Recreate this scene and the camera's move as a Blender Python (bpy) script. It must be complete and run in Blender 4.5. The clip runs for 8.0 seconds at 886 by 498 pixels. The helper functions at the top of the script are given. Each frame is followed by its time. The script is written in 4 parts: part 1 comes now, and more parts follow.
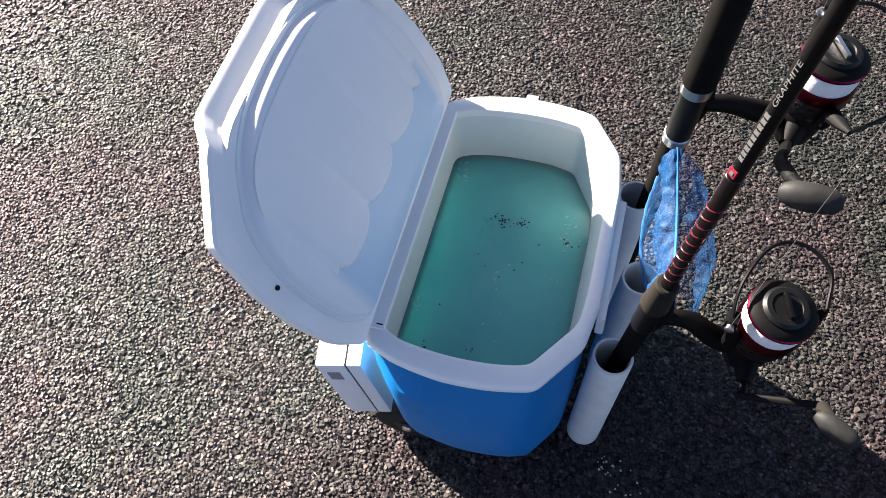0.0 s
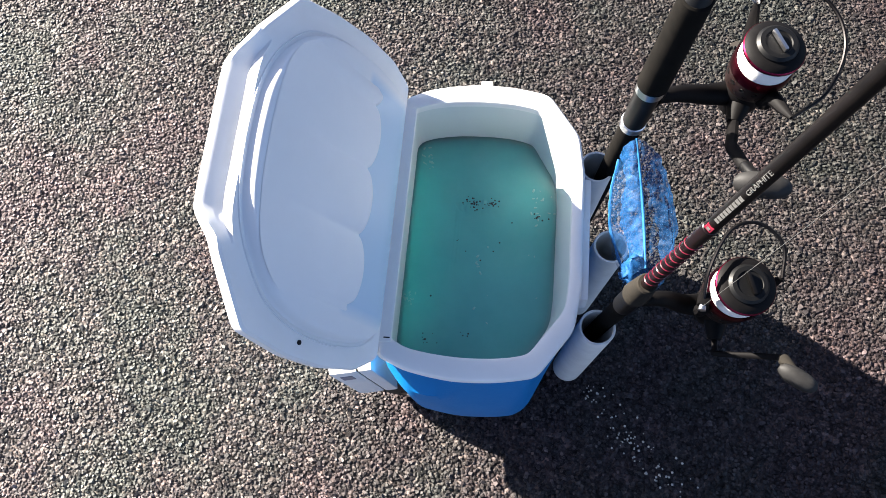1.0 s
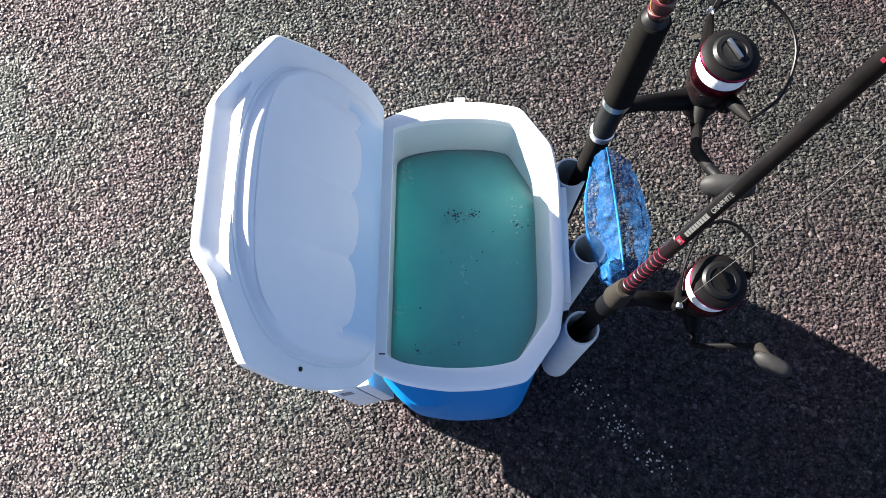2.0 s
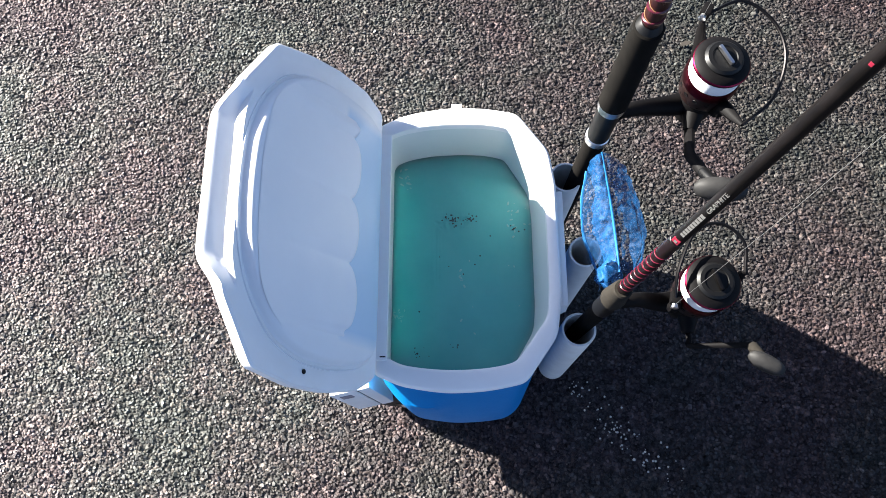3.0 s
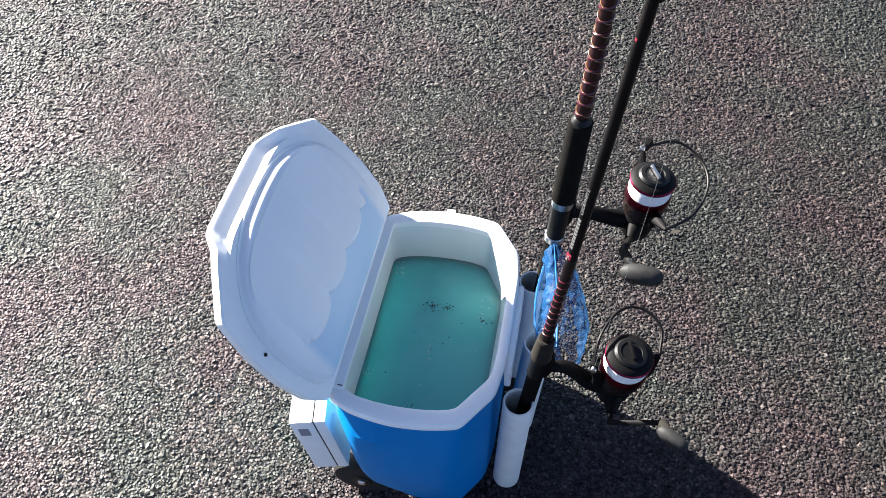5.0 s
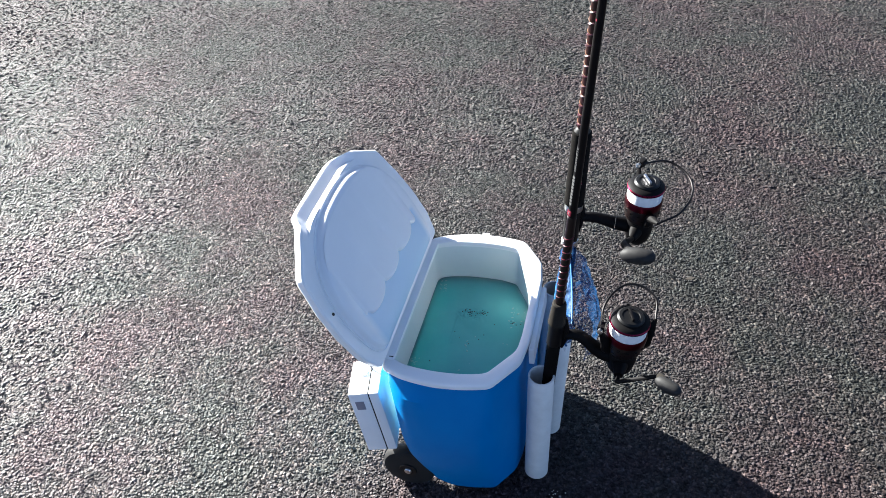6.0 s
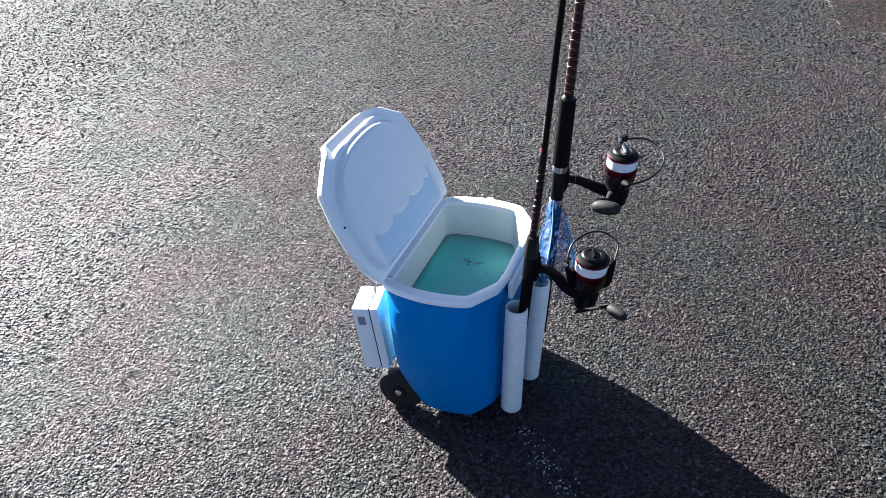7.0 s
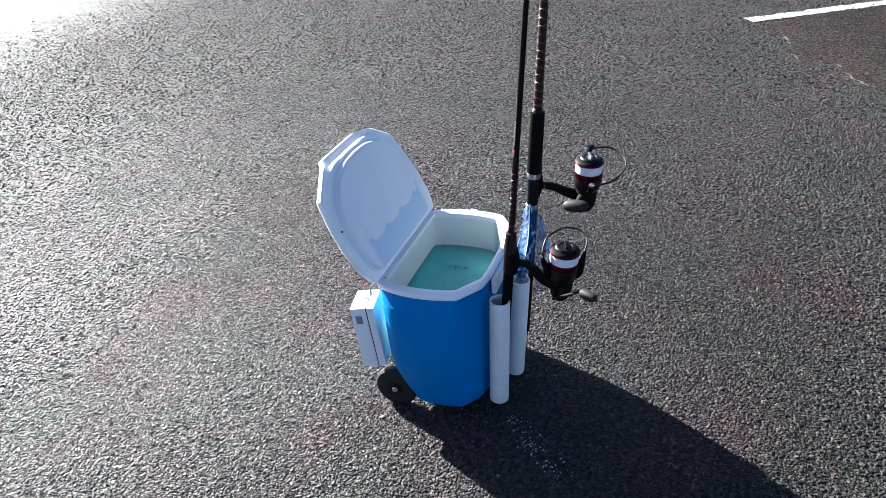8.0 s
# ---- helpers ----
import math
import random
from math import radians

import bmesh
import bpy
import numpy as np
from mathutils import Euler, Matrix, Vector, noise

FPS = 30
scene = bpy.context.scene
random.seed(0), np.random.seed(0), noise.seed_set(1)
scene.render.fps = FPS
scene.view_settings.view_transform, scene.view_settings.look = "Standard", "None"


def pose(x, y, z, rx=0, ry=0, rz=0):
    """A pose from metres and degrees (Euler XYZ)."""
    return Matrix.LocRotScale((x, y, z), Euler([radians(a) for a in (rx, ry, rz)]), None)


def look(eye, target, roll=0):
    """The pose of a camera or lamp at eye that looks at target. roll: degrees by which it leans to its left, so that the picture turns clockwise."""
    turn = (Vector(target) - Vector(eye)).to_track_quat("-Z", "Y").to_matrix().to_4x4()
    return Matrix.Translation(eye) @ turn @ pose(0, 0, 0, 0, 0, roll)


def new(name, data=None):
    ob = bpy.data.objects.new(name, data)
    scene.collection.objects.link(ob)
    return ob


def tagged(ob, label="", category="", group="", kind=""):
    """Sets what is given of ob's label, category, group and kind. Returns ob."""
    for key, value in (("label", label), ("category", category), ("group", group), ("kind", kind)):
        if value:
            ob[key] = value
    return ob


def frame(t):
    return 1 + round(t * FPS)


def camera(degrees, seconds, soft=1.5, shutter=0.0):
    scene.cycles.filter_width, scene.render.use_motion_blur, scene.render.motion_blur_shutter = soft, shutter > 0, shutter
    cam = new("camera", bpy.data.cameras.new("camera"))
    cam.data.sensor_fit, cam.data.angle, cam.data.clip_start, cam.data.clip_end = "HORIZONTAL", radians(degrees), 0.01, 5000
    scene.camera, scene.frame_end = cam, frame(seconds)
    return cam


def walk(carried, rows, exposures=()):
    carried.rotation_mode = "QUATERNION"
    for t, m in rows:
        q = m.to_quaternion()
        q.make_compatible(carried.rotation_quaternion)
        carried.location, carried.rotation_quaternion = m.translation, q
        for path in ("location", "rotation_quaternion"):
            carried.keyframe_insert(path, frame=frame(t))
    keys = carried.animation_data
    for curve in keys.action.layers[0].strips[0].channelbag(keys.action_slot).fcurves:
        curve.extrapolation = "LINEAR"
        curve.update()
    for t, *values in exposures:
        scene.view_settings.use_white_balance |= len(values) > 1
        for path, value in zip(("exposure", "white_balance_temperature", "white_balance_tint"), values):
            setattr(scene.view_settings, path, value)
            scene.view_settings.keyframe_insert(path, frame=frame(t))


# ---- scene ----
K = 0.88  # metres to one unit of the plan below


LEAN, LIFT = radians(-1.36), 0.0177  # how the loaded cooler stands on the ground


def on_ground(v):
    """From the plan to the world, for what lies on the ground."""
    return Vector(v) * K


def on_cooler(v):
    """From the plan to the world, for the cooler and all that hangs on it."""
    x, y, z = Vector(v) * K
    return Vector((x * math.cos(LEAN) + z * math.sin(LEAN), y, z * math.cos(LEAN) - x * math.sin(LEAN) + LIFT))


WATER_Z = 0.302


def afloat(v):
    """From the plan to the world, for the level water and what drifts on it."""
    flat = on_cooler((v[0], v[1], WATER_Z))
    return Vector((flat.x, flat.y, on_cooler((0, 0, WATER_Z)).z + (v[2] - WATER_Z) * K))


cam = camera(61.1, 8.0, soft=0.85, shutter=0.0)
PATH = [
    (0, (0.099, -0.472, 1.163), (-0.284, 0.467, -0.56), -7.9),
    (0.5, (0.066, -0.439, 1.246), (-0.155, 0.255, -0.616), -8.5),
    (1, (0.019, -0.353, 1.297), (-0.142, 0.296, -0.588), -9.4),
    (2.5, (0.008, -0.332, 1.355), (-0.078, 0.282, -0.546), -8.4),
    (3, (0.002, -0.342, 1.359), (-0.078, 0.3, -0.534), -7.6),
    (3.5, (0.001, -0.355, 1.359), (-0.084, 0.322, -0.521), -7.7),
    (4, (0.023, -0.386, 1.353), (-0.082, 0.444, -0.464), -5.7),
    (4.5, (0.091, -0.49, 1.362), (-0.073, 0.529, -0.351), -1.3),
    (4.7, (0.13, -0.548, 1.372), (-0.105, 0.556, -0.279), -1.4),
    (5.8, (0.223, -0.947, 1.406), (-0.132, 0.473, 0.043), -4.1),
    (6, (0.266, -1.002, 1.397), (-0.197, 0.457, 0.109), -5.7),
    (6.2, (0.327, -1.05, 1.371), (-0.17, 0.422, 0.112), -2.7),
    (6.5, (0.427, -1.131, 1.345), (-0.181, 0.349, 0.145), -0.8),
    (6.8, (0.472, -1.226, 1.337), (-0.183, 0.281, 0.196), -0.8),
    (7, (0.474, -1.289, 1.352), (-0.153, 0.216, 0.194), -2.6),
    (7.5, (0.5, -1.43, 1.36), (-0.086, 0.119, 0.239), -2.6),
    (8, (0.556, -1.48, 1.343), (-0.075, 0.11, 0.308), -4.0),
]
walk(cam, [(t, look(eye, target, roll)) for t, eye, target, roll in PATH],
     exposures=[(0, 2.58, 6950, 13), (1, 2.75, 6800, 11), (2.5, 2.75, 6450, 9), (4.5, 2.75, 6450, 9), (6, 2.60, 6150, 8), (8, 2.46, 5980, 7)])

# ---- light ----
SUN_AZ, SUN_EL = 26.0, 26.4  # degrees: from -x towards +y, and above the ground
to_sun = Vector((-math.cos(radians(SUN_AZ)) * math.cos(radians(SUN_EL)),
                 math.sin(radians(SUN_AZ)) * math.cos(radians(SUN_EL)), math.sin(radians(SUN_EL))))
sun = new("sun", bpy.data.lights.new("sun", "SUN"))
sun.data.energy, sun.data.angle, sun.data.color = 5.0, radians(0.6), (1.0, 0.95, 0.87)
sun.matrix_world = look(to_sun * 20, (0, 0, 0))
world = bpy.data.worlds.new("sky")
scene.world = world
world.use_nodes = True
sky = world.node_tree.nodes.new("ShaderNodeTexSky")
sky.sky_type, sky.sun_disc = "NISHITA", False
sky.sun_elevation = radians(SUN_EL)
sky.sun_rotation = math.atan2(to_sun.x, to_sun.y)
sky.air_density, sky.dust_density, sky.ozone_density = 0.36, 0.7, 0.8  # clear deep blue sky
background = world.node_tree.nodes["Background"]
world.node_tree.links.new(sky.outputs[0], background.inputs[0])
background.inputs[1].default_value = 0.06


# ---- materials ----
def shader(name, colour, rough=0.5, metal=0.0, spec=0.5):
    m = bpy.data.materials.new(name)
    m.use_nodes = True
    b = m.node_tree.nodes["Principled BSDF"]
    b.inputs["Base Color"].default_value = (*colour, 1)
    b.inputs["Roughness"].default_value = rough
    b.inputs["Metallic"].default_value = metal
    b.inputs["Specular IOR Level"].default_value = spec
    return m


def node(m, kind, **inputs):
    n = m.node_tree.nodes.new(kind)
    for key, value in inputs.items():
        n.inputs[key.replace("_", " ")].default_value = value
    return n


def link(m, a, b):
    m.node_tree.links.new(a, b)


def principled(m):
    return m.node_tree.nodes["Principled BSDF"]


def worn(name, colour, rough=0.5, metal=0.0, spec=0.5, other=None, scale=18.0, amount=0.35, grain=900.0, bump=0.08, depth=0.0004):
    """A plain surface with stains at one scale and fine relief at another."""
    m = shader(name, colour, rough, metal, spec)
    b = principled(m)
    place = node(m, "ShaderNodeTexCoord")
    stain = node(m, "ShaderNodeTexNoise", Scale=scale, Detail=6.0, Roughness=0.65)
    link(m, place.outputs["Object"], stain.inputs["Vector"])
    ramp = node(m, "ShaderNodeValToRGB")
    other = other or tuple(c * 0.7 for c in colour)
    ramp.color_ramp.elements[0].position, ramp.color_ramp.elements[1].position = 0.35, 0.75
    ramp.color_ramp.elements[0].color = (*colour, 1)
    ramp.color_ramp.elements[1].color = (*[c + (o - c) * amount for c, o in zip(colour, other)], 1)
    link(m, stain.outputs["Fac"], ramp.inputs["Fac"])
    link(m, ramp.outputs["Color"], b.inputs["Base Color"])
    fine = node(m, "ShaderNodeTexNoise", Scale=grain, Detail=2.0)
    link(m, place.outputs["Object"], fine.inputs["Vector"])
    relief = node(m, "ShaderNodeBump", Strength=bump, Distance=depth)
    link(m, fine.outputs["Fac"], relief.inputs["Height"])
    link(m, relief.outputs["Normal"], b.inputs["Normal"])
    span = node(m, "ShaderNodeMapRange", To_Min=max(rough - 0.08, 0.02), To_Max=min(rough + 0.12, 1.0))
    link(m, stain.outputs["Fac"], span.inputs["Value"])
    link(m, span.outputs["Result"], b.inputs["Roughness"])
    return m


def glare_ground(m, place, colour, gloss=True):
    """Paler asphalt in a wide ragged patch, sun glare painted into its colour, fading into the rest."""
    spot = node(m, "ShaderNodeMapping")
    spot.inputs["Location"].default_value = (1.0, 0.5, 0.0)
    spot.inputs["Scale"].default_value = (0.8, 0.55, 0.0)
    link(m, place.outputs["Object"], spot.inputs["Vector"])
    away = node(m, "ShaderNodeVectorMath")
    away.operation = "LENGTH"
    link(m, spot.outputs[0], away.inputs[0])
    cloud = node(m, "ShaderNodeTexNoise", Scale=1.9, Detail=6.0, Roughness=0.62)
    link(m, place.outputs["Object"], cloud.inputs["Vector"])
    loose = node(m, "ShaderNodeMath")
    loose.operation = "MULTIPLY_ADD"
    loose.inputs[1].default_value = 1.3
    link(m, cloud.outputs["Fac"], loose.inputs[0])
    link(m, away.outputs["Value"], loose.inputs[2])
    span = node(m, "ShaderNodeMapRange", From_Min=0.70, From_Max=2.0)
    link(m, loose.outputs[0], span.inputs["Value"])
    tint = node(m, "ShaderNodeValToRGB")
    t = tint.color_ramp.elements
    t[0].position, t[0].color = 0.0, (GLARE, GLARE * 0.97, GLARE * 0.95, 1)
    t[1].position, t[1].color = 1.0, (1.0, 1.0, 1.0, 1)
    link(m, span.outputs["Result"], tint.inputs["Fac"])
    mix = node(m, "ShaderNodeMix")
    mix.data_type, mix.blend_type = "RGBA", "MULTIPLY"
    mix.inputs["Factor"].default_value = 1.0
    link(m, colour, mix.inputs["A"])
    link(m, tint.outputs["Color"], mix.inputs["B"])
    # patches of faintly pinkish and greenish stone
    drift = node(m, "ShaderNodeTexNoise", Scale=2.4, Detail=5.0, Roughness=0.68)
    link(m, place.outputs["Object"], drift.inputs["Vector"])
    hue = node(m, "ShaderNodeValToRGB")
    h = hue.color_ramp.elements
    h[0].position, h[0].color = 0.40, (0.90, 1.0, 0.965, 1)
    h[1].position, h[1].color = 0.60, (1.0, 0.87, 0.94, 1)
    link(m, drift.outputs["Fac"], hue.inputs["Fac"])
    stone = node(m, "ShaderNodeMix")
    stone.data_type, stone.blend_type = "RGBA", "MULTIPLY"
    stone.inputs["Factor"].default_value = 1.0
    link(m, mix.outputs["Result"], stone.inputs["A"])
    link(m, hue.outputs["Color"], stone.inputs["B"])
    link(m, hue.outputs["Color"], principled(m).inputs["Specular Tint"])
    # the same patch is made glossier, which strengthens the painted glare
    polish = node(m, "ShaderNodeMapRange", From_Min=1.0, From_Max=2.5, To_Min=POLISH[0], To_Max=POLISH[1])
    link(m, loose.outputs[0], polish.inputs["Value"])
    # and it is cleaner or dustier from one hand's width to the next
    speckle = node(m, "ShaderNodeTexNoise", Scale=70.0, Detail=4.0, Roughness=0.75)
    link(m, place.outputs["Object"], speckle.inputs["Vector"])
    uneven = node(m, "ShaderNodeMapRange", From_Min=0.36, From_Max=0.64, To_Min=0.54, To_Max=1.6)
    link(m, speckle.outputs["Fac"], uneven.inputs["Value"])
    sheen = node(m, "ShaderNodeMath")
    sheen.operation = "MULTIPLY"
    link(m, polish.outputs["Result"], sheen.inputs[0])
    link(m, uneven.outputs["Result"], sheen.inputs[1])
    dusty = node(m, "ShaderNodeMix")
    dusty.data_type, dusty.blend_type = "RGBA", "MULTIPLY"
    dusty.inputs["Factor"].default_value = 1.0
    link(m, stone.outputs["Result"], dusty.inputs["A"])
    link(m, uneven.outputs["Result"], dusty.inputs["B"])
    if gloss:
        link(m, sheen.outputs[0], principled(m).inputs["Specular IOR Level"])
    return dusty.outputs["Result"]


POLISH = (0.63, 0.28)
# how much the painted glare multiplies the asphalt's colour
GLARE = 2.9


def asphalt_material(name="asphalt", shade=1.0, coarse=125.0, gloss=True):
    m = shader(name, (0.07, 0.065, 0.06), 0.72 if gloss else 0.9, 0.0, 0.3 if gloss else 0.08)
    b = principled(m)
    place = node(m, "ShaderNodeTexCoord")
    warp = node(m, "ShaderNodeTexNoise", Scale=60.0, Detail=2.0)
    link(m, place.outputs["Object"], warp.inputs["Vector"])
    shift = node(m, "ShaderNodeVectorMath")
    shift.operation = "MULTIPLY_ADD"
    shift.inputs[1].default_value = (0.006, 0.006, 0.006)
    link(m, warp.outputs["Color"], shift.inputs[0])
    link(m, place.outputs["Object"], shift.inputs[2])
    chips = node(m, "ShaderNodeTexVoronoi", Scale=coarse, Randomness=1.0)
    chips.voronoi_dimensions = "2D"
    link(m, shift.outputs[0], chips.inputs["Vector"])
    split = node(m, "ShaderNodeSeparateColor")
    link(m, chips.outputs["Color"], split.inputs[0])
    tone = node(m, "ShaderNodeValToRGB")
    e = tone.color_ramp.elements
    e[0].position, e[0].color = 0.0, (0.0045 * shade, 0.0039 * shade, 0.0036 * shade, 1)
    e[1].position, e[1].color = 1.0, (0.062, 0.052, 0.045, 1)
    for where, c in ((0.4, (0.0130, 0.0105, 0.0092)), (0.75, (0.0215, 0.0170, 0.0148)), (0.93, (0.0420, 0.0330, 0.0280))):
        e.new(where).color = (*[v * shade for v in c], 1)
    link(m, split.outputs[0], tone.inputs["Fac"])
    broad = node(m, "ShaderNodeTexNoise", Scale=2.3, Detail=5.0, Roughness=0.6)
    link(m, place.outputs["Object"], broad.inputs["Vector"])
    tint = node(m, "ShaderNodeValToRGB")
    t = tint.color_ramp.elements
    t[0].position, t[0].color = 0.3, (0.74, 0.75, 0.78, 1)
    t[1].position, t[1].color = 0.7, (1.18, 1.11, 1.08, 1)
    link(m, broad.outputs["Fac"], tint.inputs["Fac"])
    mix = node(m, "ShaderNodeMix")
    mix.data_type, mix.blend_type = "RGBA", "MULTIPLY"
    mix.inputs["Factor"].default_value = 1.0
    link(m, tone.outputs["Color"], mix.inputs["A"])
    link(m, tint.outputs["Color"], mix.inputs["B"])
    clump = node(m, "ShaderNodeTexNoise", Scale=38.0, Detail=3.0, Roughness=0.7)
    link(m, place.outputs["Object"], clump.inputs["Vector"])
    patchy = node(m, "ShaderNodeMapRange", From_Min=0.32, From_Max=0.68, To_Min=0.30, To_Max=1.9)
    link(m, clump.outputs["Fac"], patchy.inputs["Value"])
    worn_mix = node(m, "ShaderNodeMix")
    worn_mix.data_type, worn_mix.blend_type = "RGBA", "MULTIPLY"
    worn_mix.inputs["Factor"].default_value = 1.0
    link(m, mix.outputs["Result"], worn_mix.inputs["A"])
    link(m, patchy.outputs["Result"], worn_mix.inputs["B"])
    link(m, glare_ground(m, place, worn_mix.outputs["Result"], gloss), b.inputs["Base Color"])
    dome = node(m, "ShaderNodeMapRange", From_Min=0.0, From_Max=0.75, To_Min=1.0, To_Max=0.0)
    link(m, chips.outputs["Distance"], dome.inputs["Value"])
    lift = node(m, "ShaderNodeMath")
    lift.operation = "MULTIPLY_ADD"
    lift.inputs[1].default_value = 0.6
    link(m, split.outputs[1], lift.inputs[0])
    link(m, dome.outputs["Result"], lift.inputs[2])
    relief = node(m, "ShaderNodeBump", Strength=1.0, Distance=0.004)
    swell = node(m, "ShaderNodeMath")
    swell.operation = "MULTIPLY_ADD"
    swell.inputs[1].default_value = 2.2
    link(m, clump.outputs["Fac"], swell.inputs[0])
    link(m, lift.outputs[0], swell.inputs[2])
    link(m, swell.outputs[0], relief.inputs["Height"])
    fine = node(m, "ShaderNodeTexNoise", Scale=700.0, Detail=3.0)
    link(m, place.outputs["Object"], fine.inputs["Vector"])
    grit = node(m, "ShaderNodeBump", Strength=0.5, Distance=0.001)
    link(m, fine.outputs["Fac"], grit.inputs["Height"])
    link(m, relief.outputs["Normal"], grit.inputs["Normal"])
    link(m, grit.outputs["Normal"], b.inputs["Normal"])
    return m


def lid_lining_material():
    """White moulded plastic with a faintly blue strip along the hinge."""
    m = worn("lid_lining", (0.82, 0.82, 0.81), 0.42, other=(0.72, 0.73, 0.74), scale=7.0, amount=0.5)
    b = principled(m)
    ramp_out = b.inputs["Base Color"].links[0].from_socket
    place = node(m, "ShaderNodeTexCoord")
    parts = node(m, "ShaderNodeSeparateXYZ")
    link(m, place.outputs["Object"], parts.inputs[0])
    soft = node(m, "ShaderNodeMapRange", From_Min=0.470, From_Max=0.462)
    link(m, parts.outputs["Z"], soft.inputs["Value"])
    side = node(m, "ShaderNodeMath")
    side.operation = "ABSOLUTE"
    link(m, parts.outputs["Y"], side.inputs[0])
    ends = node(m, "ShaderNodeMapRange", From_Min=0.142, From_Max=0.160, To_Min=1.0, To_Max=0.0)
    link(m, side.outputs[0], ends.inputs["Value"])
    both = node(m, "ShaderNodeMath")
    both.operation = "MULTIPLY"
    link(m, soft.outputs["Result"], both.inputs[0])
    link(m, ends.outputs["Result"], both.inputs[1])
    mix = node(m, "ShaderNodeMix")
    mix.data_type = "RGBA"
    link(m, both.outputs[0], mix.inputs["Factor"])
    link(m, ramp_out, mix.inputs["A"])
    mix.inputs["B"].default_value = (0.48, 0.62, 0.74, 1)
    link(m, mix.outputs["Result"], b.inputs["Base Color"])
    return m


def water_material():
    m = shader("murky_water", (0.055, 0.20, 0.19), 0.04, 0.0, 0.5)
    b = principled(m)
    b.inputs["IOR"].default_value = 1.33
    b.inputs["Subsurface Weight"].default_value = 1.0
    b.inputs["Subsurface Radius"].default_value = (0.6, 1.0, 1.0)
    b.inputs["Subsurface Scale"].default_value = 0.15
    place = node(m, "ShaderNodeTexCoord")
    murk = node(m, "ShaderNodeTexNoise", Scale=7.0, Detail=5.0, Roughness=0.6)
    link(m, place.outputs["Object"], murk.inputs["Vector"])
    ramp = node(m, "ShaderNodeValToRGB")
    ramp.color_ramp.elements[0].position, ramp.color_ramp.elements[1].position = 0.3, 0.75
    ramp.color_ramp.elements[0].color, ramp.color_ramp.elements[1].color = (0.098, 0.385, 0.375, 1), (0.150, 0.48, 0.462, 1)
    link(m, murk.outputs["Fac"], ramp.inputs["Fac"])
    swell = node(m, "ShaderNodeTexNoise", Scale=35.0, Detail=2.0)
    link(m, place.outputs["Object"], swell.inputs["Vector"])
    relief = node(m, "ShaderNodeBump", Strength=0.15, Distance=0.002)
    link(m, swell.outputs["Fac"], relief.inputs["Height"])
    link(m, relief.outputs["Normal"], b.inputs["Normal"])
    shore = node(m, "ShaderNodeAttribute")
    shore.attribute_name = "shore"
    # towards the wall the colour is painted paler, as if the liner showed through
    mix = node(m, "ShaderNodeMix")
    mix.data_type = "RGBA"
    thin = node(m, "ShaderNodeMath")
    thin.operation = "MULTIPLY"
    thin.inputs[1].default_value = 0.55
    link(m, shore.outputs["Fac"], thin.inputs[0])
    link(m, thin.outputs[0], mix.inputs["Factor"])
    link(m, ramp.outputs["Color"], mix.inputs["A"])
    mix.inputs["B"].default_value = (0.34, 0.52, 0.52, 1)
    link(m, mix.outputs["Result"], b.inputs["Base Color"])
    return m


def sheer(name, colour, thin, dense):
    """Fine knotless mesh: cloth that lets most of what is behind it through, denser where it is bunched."""
    m = worn(name, colour, 0.6, other=[c * 0.5 for c in colour], scale=45.0, amount=0.8)
    place = node(m, "ShaderNodeTexCoord")
    bunch = node(m, "ShaderNodeTexNoise", Scale=130.0, Detail=6.0, Roughness=0.8)
    link(m, place.outputs["Object"], bunch.inputs["Vector"])
    cover = node(m, "ShaderNodeMapRange", From_Min=0.34, From_Max=0.66, To_Min=thin, To_Max=dense)
    link(m, bunch.outputs["Fac"], cover.inputs["Value"])
    link(m, cover.outputs["Result"], principled(m).inputs["Alpha"])
    return m


